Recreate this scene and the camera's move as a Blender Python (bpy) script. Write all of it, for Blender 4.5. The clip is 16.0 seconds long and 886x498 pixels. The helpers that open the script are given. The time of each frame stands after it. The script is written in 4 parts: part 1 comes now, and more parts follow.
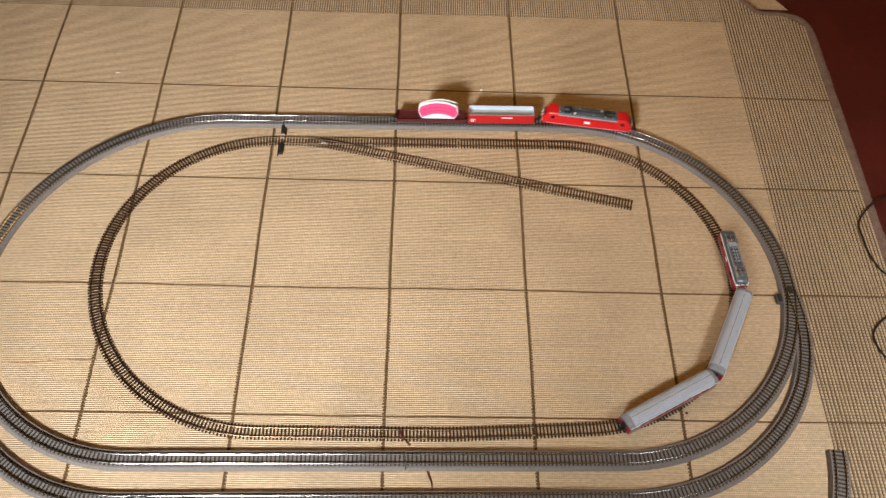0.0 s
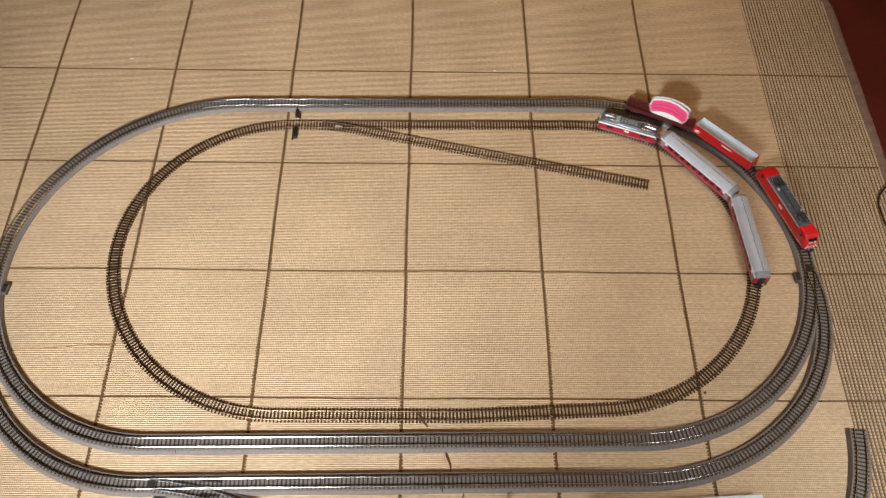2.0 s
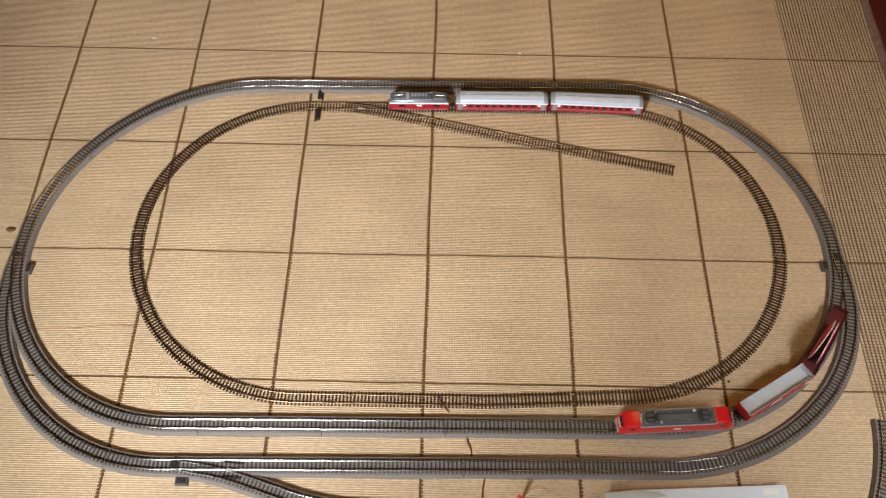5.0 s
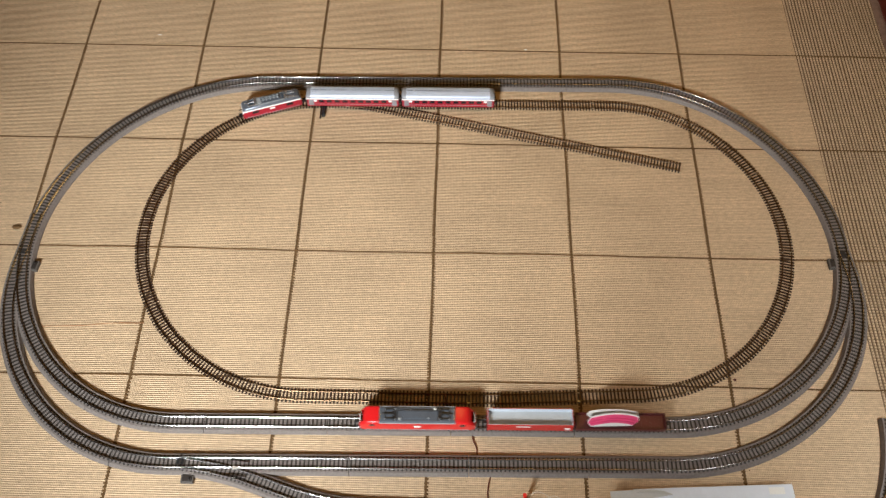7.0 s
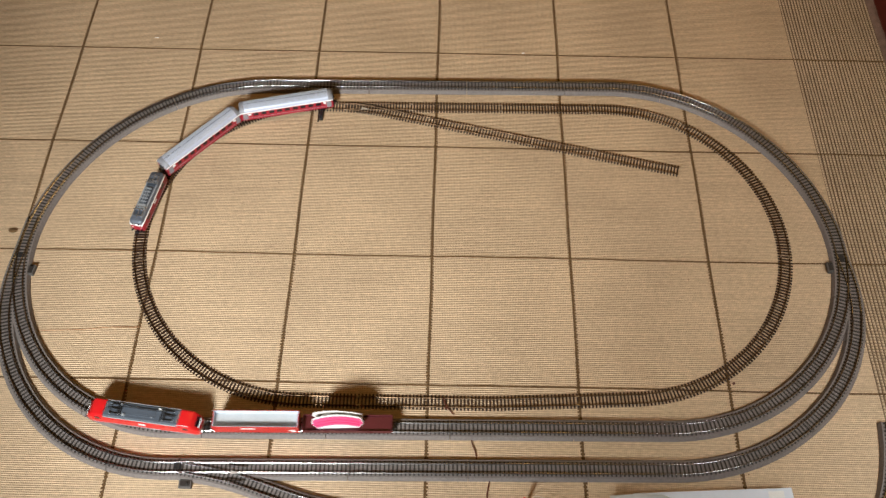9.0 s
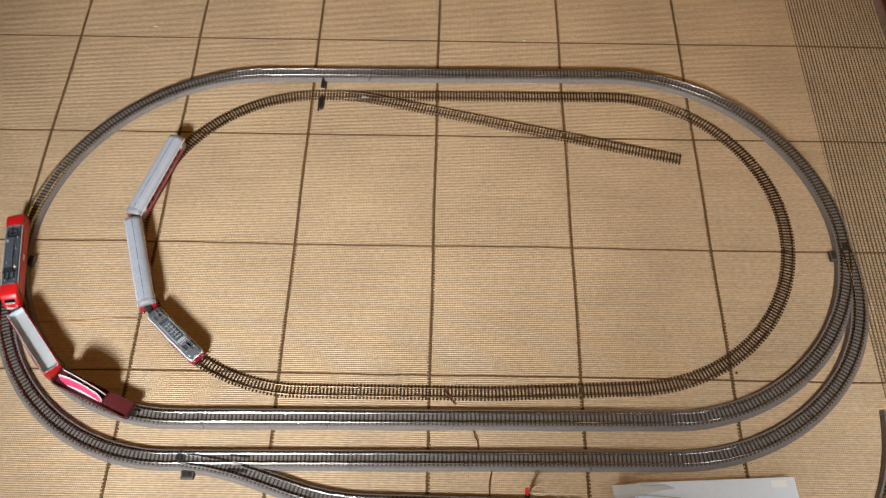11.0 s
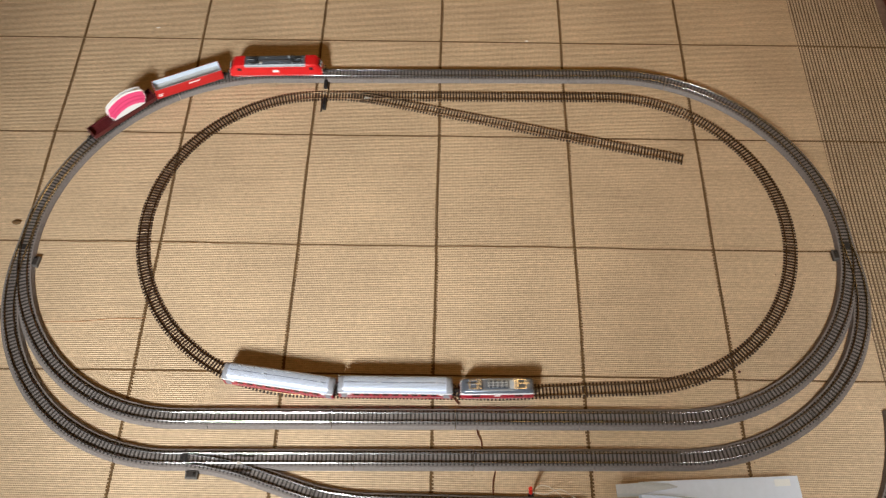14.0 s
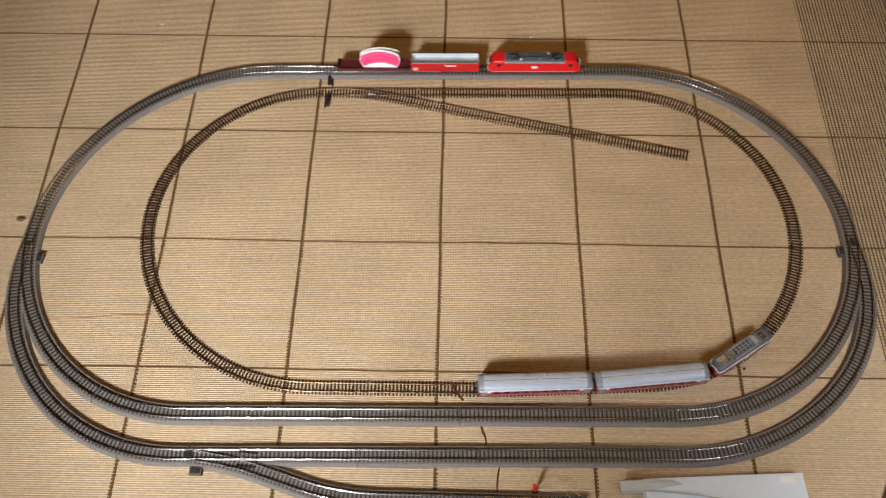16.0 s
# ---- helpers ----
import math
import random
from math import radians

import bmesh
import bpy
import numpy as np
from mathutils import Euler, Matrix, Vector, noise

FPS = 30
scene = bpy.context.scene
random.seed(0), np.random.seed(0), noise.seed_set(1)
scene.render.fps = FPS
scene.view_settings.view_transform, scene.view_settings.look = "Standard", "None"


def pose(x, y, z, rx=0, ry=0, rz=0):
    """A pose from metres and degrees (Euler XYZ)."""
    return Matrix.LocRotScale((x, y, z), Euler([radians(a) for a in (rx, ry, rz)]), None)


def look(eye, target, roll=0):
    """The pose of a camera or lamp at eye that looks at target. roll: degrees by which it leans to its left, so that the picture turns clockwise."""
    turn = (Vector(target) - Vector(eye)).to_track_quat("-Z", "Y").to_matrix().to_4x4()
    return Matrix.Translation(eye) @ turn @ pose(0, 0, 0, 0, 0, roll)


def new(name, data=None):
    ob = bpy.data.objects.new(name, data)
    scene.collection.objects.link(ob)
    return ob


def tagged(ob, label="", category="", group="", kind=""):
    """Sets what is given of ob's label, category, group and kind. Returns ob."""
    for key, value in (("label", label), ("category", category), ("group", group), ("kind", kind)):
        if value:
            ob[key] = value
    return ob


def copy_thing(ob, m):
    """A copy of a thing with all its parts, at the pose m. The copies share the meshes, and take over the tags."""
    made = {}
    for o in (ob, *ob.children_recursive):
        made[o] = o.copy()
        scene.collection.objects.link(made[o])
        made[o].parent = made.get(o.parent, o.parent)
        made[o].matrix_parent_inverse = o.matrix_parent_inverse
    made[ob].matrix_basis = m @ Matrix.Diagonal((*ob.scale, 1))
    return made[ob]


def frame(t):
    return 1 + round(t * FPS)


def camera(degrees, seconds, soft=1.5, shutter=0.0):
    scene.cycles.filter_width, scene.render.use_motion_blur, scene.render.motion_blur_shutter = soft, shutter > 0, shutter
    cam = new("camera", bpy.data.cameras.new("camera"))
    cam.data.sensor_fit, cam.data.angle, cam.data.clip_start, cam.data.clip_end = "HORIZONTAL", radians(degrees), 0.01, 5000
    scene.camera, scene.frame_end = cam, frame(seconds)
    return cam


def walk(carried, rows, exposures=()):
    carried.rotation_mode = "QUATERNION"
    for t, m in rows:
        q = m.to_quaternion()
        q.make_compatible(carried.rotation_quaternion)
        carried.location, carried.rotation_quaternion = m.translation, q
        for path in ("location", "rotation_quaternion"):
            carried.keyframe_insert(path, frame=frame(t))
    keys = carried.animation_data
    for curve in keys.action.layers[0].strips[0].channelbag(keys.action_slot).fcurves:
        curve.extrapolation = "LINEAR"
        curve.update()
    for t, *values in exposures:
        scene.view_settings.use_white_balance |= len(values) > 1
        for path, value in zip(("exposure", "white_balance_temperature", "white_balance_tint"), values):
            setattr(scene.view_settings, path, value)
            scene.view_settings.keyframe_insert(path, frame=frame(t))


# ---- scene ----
cam = camera(53.3, 16.0, soft=1.4, shutter=0.5)
PATH = [
    (0, (0.058, -0.983, 1.593), (0.115, 0.144, -0.059), 3.5),
    (0.5, (0.057, -0.986, 1.595), (0.108, 0.133, -0.062), 3.2),
    (1, (0.058, -0.987, 1.595), (0.105, 0.121, -0.069), 2.6),
    (1.5, (0.06, -0.985, 1.593), (0.098, 0.111, -0.079), 1.9),
    (2, (0.056, -0.984, 1.59), (0.08, 0.111, -0.083), 1.5),
    (2.5, (0.054, -0.975, 1.591), (0.069, 0.117, -0.084), 1.4),
    (3, (0.049, -0.974, 1.586), (0.055, 0.112, -0.094), 1.3),
    (3.5, (0.047, -0.97, 1.586), (0.048, 0.098, -0.105), 1.0),
    (4, (0.045, -0.972, 1.586), (0.042, 0.089, -0.109), 0.9),
    (6.5, (0.042, -0.965, 1.586), (0.019, 0.083, -0.117), -0.0),
    (7, (0.042, -0.963, 1.587), (0.018, 0.082, -0.118), 0.0),
    (7.5, (0.042, -0.962, 1.585), (0.018, 0.087, -0.118), -0.1),
    (8, (0.042, -0.956, 1.588), (0.02, 0.095, -0.114), -0.1),
    (8.5, (0.037, -0.955, 1.589), (0.021, 0.096, -0.112), 0.4),
    (9, (0.033, -0.96, 1.585), (0.022, 0.091, -0.117), 0.6),
    (11.5, (0.032, -0.95, 1.581), (0.017, 0.072, -0.137), 0.1),
    (12, (0.034, -0.96, 1.58), (0.013, 0.073, -0.132), -0.3),
    (12.5, (0.029, -0.962, 1.579), (0.01, 0.076, -0.13), -0.1),
    (13, (0.026, -0.959, 1.582), (0.014, 0.075, -0.13), 0.3),
    (13.5, (0.027, -0.956, 1.584), (0.016, 0.074, -0.13), 0.3),
    (14, (0.028, -0.955, 1.584), (0.013, 0.072, -0.132), 0.1),
    (14.5, (0.027, -0.961, 1.581), (0.012, 0.069, -0.133), 0.1),
    (15, (0.026, -0.962, 1.583), (0.013, 0.064, -0.133), 0.3),
    (15.5, (0.029, -0.96, 1.582), (0.011, 0.064, -0.136), -0.1),
    (16, (0.029, -0.955, 1.58), (0.004, 0.067, -0.139), -0.4),
]
walk(cam, [(t, look(e, g, r)) for t, e, g, r in PATH], [(0, 0.10), (3.5, 0.03), (7, -0.04), (9, -0.12), (12.5, -0.12), (16, -0.18)])

# ---------------------------------------------------------------- world and lamps
world = bpy.data.worlds.new("world")
scene.world = world
world.use_nodes = True
world.node_tree.nodes["Background"].inputs[0].default_value = (1.0, 0.70, 0.42, 1)
world.node_tree.nodes["Background"].inputs[1].default_value = 0.01


def spot_lamp(name, at, towards, watts, radius, cone, colour, blend=1.0):
    """A lamp whose light is cut to a cone and thrown one way."""
    data = bpy.data.lights.new(name, "SPOT")
    data.energy, data.shadow_soft_size, data.color = watts, radius, colour
    data.spot_size, data.spot_blend = radians(cone), blend
    ob = new(name, data)
    ob.matrix_world = look(at, towards)
    return ob


# the room's two front lamps, left and right; cones stand in for an onlooker's shadow
spot_lamp("lamp_left", (-0.75, -2.03, 1.50), (-0.20, 0.62, 0), 560, 0.21, 52.0, (0.95, 1.0, 1.0), 1.00)
spot_lamp("lamp_right", (1.37, -1.23, 1.55), (1.79, -0.85, 0), 178, 0.38, 90.0, (0.95, 1.0, 1.0), 0.30)
# warm fill light added overhead to lift and tint the shadows
data = bpy.data.lights.new("fill_overhead", "POINT")
data.energy, data.shadow_soft_size, data.color = 35, 0.40, (1.0, 0.62, 0.20)
new("fill_overhead", data).location = (0.60, 0.80, 2.30)

# ---------------------------------------------------------------- materials


def material(name, colour, rough=0.6, metal=0.0, noise_scale=60.0, vary=0.12, bump=0.0, bump_scale=400.0, spec=0.5):
    """A surface with mottling at two scales and fine relief."""
    m = bpy.data.materials.new(name)
    m.use_nodes = True
    n, l = m.node_tree.nodes, m.node_tree.links
    b = n["Principled BSDF"]
    b.inputs["Roughness"].default_value, b.inputs["Metallic"].default_value = rough, metal
    b.inputs["Specular IOR Level"].default_value = spec
    co = n.new("ShaderNodeTexCoord")
    big, small = n.new("ShaderNodeTexNoise"), n.new("ShaderNodeTexNoise")
    big.inputs["Scale"].default_value, small.inputs["Scale"].default_value = noise_scale, noise_scale * 9
    for t in (big, small):
        l.new(co.outputs["Object"], t.inputs["Vector"])
        t.inputs["Detail"].default_value = 4
    add = n.new("ShaderNodeMath")
    add.operation = "ADD"
    l.new(big.outputs["Fac"], add.inputs[0])
    l.new(small.outputs["Fac"], add.inputs[1])
    ramp = n.new("ShaderNodeMapRange")
    ramp.inputs["From Min"].default_value, ramp.inputs["From Max"].default_value = 0.78, 1.38
    ramp.inputs["To Min"].default_value, ramp.inputs["To Max"].default_value = 1 - vary, 1 + vary
    each = n.new("ShaderNodeObjectInfo")
    shift = n.new("ShaderNodeMath")
    shift.operation = "MULTIPLY_ADD"
    l.new(each.outputs["Random"], shift.inputs[0])
    shift.inputs[1].default_value = 0.16
    l.new(add.outputs[0], shift.inputs[2])
    l.new(shift.outputs[0], ramp.inputs["Value"])
    mul = n.new("ShaderNodeMix")
    mul.data_type, mul.blend_type = "RGBA", "MULTIPLY"
    mul.inputs["Factor"].default_value = 1
    mul.inputs["A"].default_value = (*colour, 1)
    l.new(ramp.outputs["Result"], mul.inputs["B"])
    l.new(mul.outputs["Result"], b.inputs["Base Color"])
    if bump:
        grain = n.new("ShaderNodeTexNoise")
        grain.inputs["Scale"].default_value = bump_scale
        l.new(co.outputs["Object"], grain.inputs["Vector"])
        bp = n.new("ShaderNodeBump")
        bp.inputs["Strength"].default_value, bp.inputs["Distance"].default_value = bump, 0.001
        l.new(grain.outputs["Fac"], bp.inputs["Height"])
        l.new(bp.outputs["Normal"], b.inputs["Normal"])
    return m


def woven(name, light, dark, pitch, along, cross, depth=0.46):
    """Reed weave: cords along one axis, dark thread between them, faint binding threads across."""
    m = bpy.data.materials.new(name)
    m.use_nodes = True
    n, l = m.node_tree.nodes, m.node_tree.links
    b = n["Principled BSDF"]
    b.inputs["Roughness"].default_value = 0.50
    b.inputs["Specular IOR Level"].default_value = 0.35
    co = n.new("ShaderNodeTexCoord")
    sep = n.new("ShaderNodeSeparateXYZ")
    l.new(co.outputs["Object"], sep.inputs[0])

    def wave(axis, p, wob):
        w = n.new("ShaderNodeTexNoise")
        w.inputs["Scale"].default_value = 15
        l.new(co.outputs["Object"], w.inputs["Vector"])
        a = n.new("ShaderNodeMath")
        a.operation = "MULTIPLY_ADD"
        l.new(w.outputs["Fac"], a.inputs[0])
        a.inputs[1].default_value = wob
        l.new(sep.outputs[axis], a.inputs[2])
        s = n.new("ShaderNodeMath")
        s.operation = "MULTIPLY"
        l.new(a.outputs[0], s.inputs[0])
        s.inputs[1].default_value = 2 * math.pi / p
        c = n.new("ShaderNodeMath")
        c.operation = "COSINE"
        l.new(s.outputs[0], c.inputs[0])
        return c

    def ranged(node, a0, a1, b0, b1):
        r = n.new("ShaderNodeMapRange")
        for k, v in zip(("From Min", "From Max", "To Min", "To Max"), (a0, a1, b0, b1)):
            r.inputs[k].default_value = v
        l.new(node.outputs[0], r.inputs["Value"])
        return r

    cord = wave(along, pitch, 0.0014)
    thread = wave(cross, pitch * 0.8, 0.004)
    gap = ranged(cord, -1.0, -0.35, 1.0, 0.0)
    # streaks that run along the cords, from reed to reed
    stretch = n.new("ShaderNodeMapping")
    stretch.inputs["Scale"].default_value = (4, 330, 1) if along == 1 else (330, 4, 1)
    l.new(co.outputs["Object"], stretch.inputs["Vector"])
    streak = n.new("ShaderNodeTexNoise")
    streak.inputs["Scale"].default_value = 1.0
    streak.inputs["Detail"].default_value = 3
    l.new(stretch.outputs[0], streak.inputs["Vector"])
    stain = n.new("ShaderNodeTexNoise")
    stain.inputs["Scale"].default_value = 5.0
    stain.inputs["Detail"].default_value = 5
    l.new(co.outputs["Object"], stain.inputs["Vector"])
    fleck = n.new("ShaderNodeTexNoise")
    fleck.inputs["Scale"].default_value = 1.0
    fleck.inputs["Detail"].default_value = 2
    spread = n.new("ShaderNodeMapping")
    spread.inputs["Scale"].default_value = (90, 190, 1) if along == 1 else (190, 90, 1)
    l.new(co.outputs["Object"], spread.inputs["Vector"])
    l.new(spread.outputs[0], fleck.inputs["Vector"])
    mixd = n.new("ShaderNodeMix")
    mixd.data_type = "RGBA"
    mixd.inputs["A"].default_value, mixd.inputs["B"].default_value = (*light, 1), (*dark, 1)
    half = ranged(gap, 0, 1, 0, depth)
    l.new(half.outputs[0], mixd.inputs["Factor"])
    last = mixd
    for src, lo, hi in ((streak, 0.86, 1.14), (stain, 0.89, 1.11), (fleck, 0.86, 1.14), (thread, 0.91, 1.09)):
        rg = ranged(src, 0.3, 0.7, lo, hi) if src is not thread else ranged(src, -1, 1, lo, hi)
        mu = n.new("ShaderNodeMix")
        mu.data_type, mu.blend_type = "RGBA", "MULTIPLY"
        mu.inputs["Factor"].default_value = 1
        l.new(last.outputs["Result"], mu.inputs["A"])
        l.new(rg.outputs[0], mu.inputs["B"])
        last = mu
    l.new(last.outputs["Result"], b.inputs["Base Color"])
    hsum = n.new("ShaderNodeMath")
    hsum.operation = "MULTIPLY_ADD"
    l.new(thread.outputs[0], hsum.inputs[0])
    hsum.inputs[1].default_value = 0.25
    l.new(cord.outputs[0], hsum.inputs[2])
    bp = n.new("ShaderNodeBump")
    bp.inputs["Strength"].default_value, bp.inputs["Distance"].default_value = 0.5, 0.0009
    l.new(hsum.outputs[0], bp.inputs["Height"])
    l.new(bp.outputs["Normal"], b.inputs["Normal"])
    return m


TAN = (0.57, 0.410, 0.262)
M = {
    "weave": woven("rug_weave", TAN, (0.19, 0.12, 0.06), 0.0041, 1, 0, 0.36),
    "cord": woven("rug_cord", (0.56, 0.42, 0.285), (0.14, 0.09, 0.045), 0.0066, 1, 0, 0.75),
    "cord_gap": material("rug_backing", (0.13, 0.08, 0.042), 0.9, noise_scale=30, vary=0.2),
    "seam": material("rug_seam", (0.110, 0.056, 0.017), 0.85, noise_scale=40, vary=0.25, bump=0.4, bump_scale=1500),
    "binding": material("rug_binding", (0.20, 0.125, 0.095), 0.95, noise_scale=60, vary=0.3, bump=0.8, bump_scale=700),
    "crease": material("pulled_thread", (0.34, 0.15, 0.06), 0.8, noise_scale=90, vary=0.2),
    "floor": material("floor_varnish", (0.075, 0.012, 0.009), 0.35, noise_scale=6, vary=0.25, bump=0.1, bump_scale=60),
    "room_tint": material("warm_bounce_paint", (0.30, 0.205, 0.12), 0.85, noise_scale=3, vary=0.05),
    "bed": material("track_ballast", (0.188, 0.160, 0.147), 0.8, noise_scale=220, vary=0.22, bump=0.9, bump_scale=1500),
    "motor": material("motor_grey", (0.095, 0.085, 0.078), 0.7, noise_scale=150, vary=0.2, bump=0.4, bump_scale=900),
    "bed_sleeper": material("sleeper_plastic", (0.026, 0.020, 0.017), 0.6, noise_scale=200, vary=0.25),
    "sleeper": material("brown_sleeper_plastic", (0.028, 0.012, 0.007), 0.55, noise_scale=160, vary=0.3),
    "rail": material("nickel_rail", (0.40, 0.39, 0.385), 0.20, 1.0, noise_scale=90, vary=0.15),
    "rail_old": material("tarnished_rail", (0.125, 0.076, 0.043), 0.36, 1.0, noise_scale=60, vary=0.3),
    "frog": material("crossing_metal", (0.72, 0.70, 0.66), 0.5, 0.6, noise_scale=90, vary=0.1),
    "red": material("loco_red", (0.60, 0.012, 0.014), 0.30, noise_scale=40, vary=0.06),
    "red_wagon": material("wagon_red", (0.46, 0.012, 0.014), 0.38, noise_scale=50, vary=0.08),
    "red_coach": material("coach_red", (0.31, 0.007, 0.022), 0.36, noise_scale=50, vary=0.08),
    "maroon": material("wagon_maroon", (0.085, 0.012, 0.014), 0.45, noise_scale=60, vary=0.15),
    "roof_grey": material("roof_grey", (0.070, 0.082, 0.102), 0.4, noise_scale=50, vary=0.12),
    "roof_end": material("coach_roof_end", (0.23, 0.23, 0.25), 0.5, noise_scale=50, vary=0.12),
    "silver": material("coach_roof_silver", (0.49, 0.53, 0.65), 0.36, 0.2, noise_scale=45, vary=0.08),
    "small_roof": material("small_loco_roof", (0.17, 0.19, 0.23), 0.28, 0.5, noise_scale=50, vary=0.15),
    "small_hood": material("small_loco_hood", (0.045, 0.055, 0.07), 0.3, noise_scale=50, vary=0.12),
    "joiner": material("bright_joiner", (0.62, 0.56, 0.45), 0.42, 1.0, noise_scale=90, vary=0.1),
    "bright": material("bright_metal", (0.78, 0.78, 0.80), 0.25, 0.85, noise_scale=60, vary=0.08),
    "hood": material("hood_grey", (0.34, 0.36, 0.38), 0.35, noise_scale=60, vary=0.12),
    "inside": material("wagon_inside_grey", (0.54, 0.59, 0.67), 0.5, noise_scale=40, vary=0.07),
    "load_floor": material("wagon_floor_grey", (0.42, 0.43, 0.44), 0.6, noise_scale=40, vary=0.12),
    "white": material("white_print", (0.80, 0.80, 0.79), 0.4, noise_scale=40, vary=0.04),
    "black": material("black_plastic", (0.014, 0.014, 0.015), 0.45, noise_scale=60, vary=0.2),
    "glass": material("dark_window", (0.012, 0.015, 0.02), 0.08, noise_scale=30, vary=0.1),
    "steel": material("wheel_steel", (0.20, 0.19, 0.18), 0.4, 0.8, noise_scale=80, vary=0.15),
    "pink": material("pink_card", (0.76, 0.070, 0.20), 0.5, noise_scale=60, vary=0.06),
    "pink_dark": material("pink_card_stripe", (0.64, 0.045, 0.14), 0.5, noise_scale=60, vary=0.06),
    "card": material("white_card", (0.82, 0.79, 0.76), 0.6, noise_scale=60, vary=0.04),
    "box": material("pale_blue_board", (0.66, 0.70, 0.78), 0.5, noise_scale=12, vary=0.04),
    "slip": material("grey_board", (0.46, 0.46, 0.45), 0.55, noise_scale=20, vary=0.08),
    "wire": material("brown_wire", (0.10, 0.022, 0.012), 0.5, noise_scale=90, vary=0.15),
    "wire_black": material("black_cable", (0.012, 0.010, 0.010), 0.45, noise_scale=90, vary=0.15),
    "wire_white": material("white_wire", (0.62, 0.55, 0.45), 0.5, noise_scale=90, vary=0.1),
    "signal_red": material("signal_red", (0.70, 0.025, 0.015), 0.35, noise_scale=90, vary=0.08),
    "lamp_glass": material("headlamp", (0.75, 0.74, 0.70), 0.15, noise_scale=90, vary=0.05),
}

# ---------------------------------------------------------------- mesh helpers


def mesh_from(name, bm, mat, smooth=False):
    me = bpy.data.meshes.new(name)
    bmesh.ops.recalc_face_normals(bm, faces=bm.faces)
    bm.to_mesh(me)
    bm.free()
    me.materials.append(mat)
    if smooth:
        me.shade_smooth()
        me.set_sharp_from_angle(angle=radians(38))
    return me


def part(name, bm, mat, parent=None, label="", smooth=False):
    ob = new(name, mesh_from(name, bm, mat, smooth))
    if parent:
        ob.parent = parent
    return tagged(ob, label)


def box(bm, x0, x1, y0, y1, z0, z1, bevel=0.0):
    v = [bm.verts.new((x, y, z)) for z in (z0, z1) for x, y in ((x0, y0), (x1, y0), (x1, y1), (x0, y1))]
    fs = [bm.faces.new([v[i] for i in q]) for q in ((3, 2, 1, 0), (4, 5, 6, 7), (0, 1, 5, 4), (1, 2, 6, 5), (2, 3, 7, 6), (3, 0, 4, 7))]
    if bevel:
        es = {e for f in fs for e in f.edges}
        bmesh.ops.bevel(bm, geom=list(es), offset=bevel, segments=2, affect="EDGES", profile=0.6)
    return bm


def boxes(*rows, bevel=0.0):
    bm = bmesh.new()
    for r in rows:
        box(bm, *r, bevel=bevel)
    return bm


def loft(sections, cap=True):
    """Sections: (x, [(y, z), ...]) with equal counts, joined into a skin along x."""
    bm = bmesh.new()
    rings = [[bm.verts.new((x, y, z)) for y, z in ring] for x, ring in sections]
    for a, b in zip(rings, rings[1:]):
        k = len(a)
        for i in range(k):
            bm.faces.new((a[i], a[(i + 1) % k], b[(i + 1) % k], b[i]))
    if cap:
        bm.faces.new(rings[0][::-1])
        bm.faces.new(rings[-1])
    return bm


def prism(outline, z0, z1):
    """A flat board with the given outline."""
    bm = bmesh.new()
    a = [bm.verts.new((x, y, z0)) for x, y in outline]
    b = [bm.verts.new((x, y, z1)) for x, y in outline]
    bm.faces.new(a[::-1])
    bm.faces.new(b)
    for i in range(len(a)):
        j = (i + 1) % len(a)
        bm.faces.new((a[i], a[j], b[j], b[i]))
    return bm


def tube(points, r, sides=6, closed=False):
    """A round wire along points."""
    bm = bmesh.new()
    ps = [Vector(p) for p in points]
    rings = []
    for i, p in enumerate(ps):
        d = (ps[min(i + 1, len(ps) - 1)] - ps[max(i - 1, 0)]).normalized()
        up = Vector((0, 0, 1)) if abs(d.z) < 0.9 else Vector((1, 0, 0))
        a = d.cross(up).normalized()
        c = a.cross(d)
        rings.append([bm.verts.new(p + r * (math.cos(q) * a + math.sin(q) * c)) for q in [2 * math.pi * k / sides for k in range(sides)]])
    for u, w in zip(rings, rings[1:]):
        for k in range(sides):
            bm.faces.new((u[k], u[(k + 1) % sides], w[(k + 1) % sides], w[k]))
    bm.faces.new(rings[0][::-1])
    bm.faces.new(rings[-1])
    return bm


def smooth_line(pts, steps=8):
    """Points on a Catmull-Rom curve through a few knots."""
    p = [Vector(q) for q in pts]
    p = [2 * p[0] - p[1]] + p + [2 * p[-1] - p[-2]]
    out = []
    for a, b, c, d in zip(p, p[1:], p[2:], p[3:]):
        for k in range(steps):
            t = k / steps
            out.append(0.5 * (2 * b + (c - a) * t + (2 * a - 5 * b + 4 * c - d) * t * t + (3 * b - a - 3 * c + d) * t ** 3))
    return out + [p[-2]]


def cylinder(bm, centre, axis, r, length, sides=16):
    a = Vector(axis).normalized()
    m = Matrix.Translation(centre) @ a.to_track_quat("Z", "Y").to_matrix().to_4x4()
    bmesh.ops.create_cone(bm, cap_ends=True, segments=sides, radius1=r, radius2=r, depth=length, matrix=m)
    return bm


# ---------------------------------------------------------------- the lines of the tracks


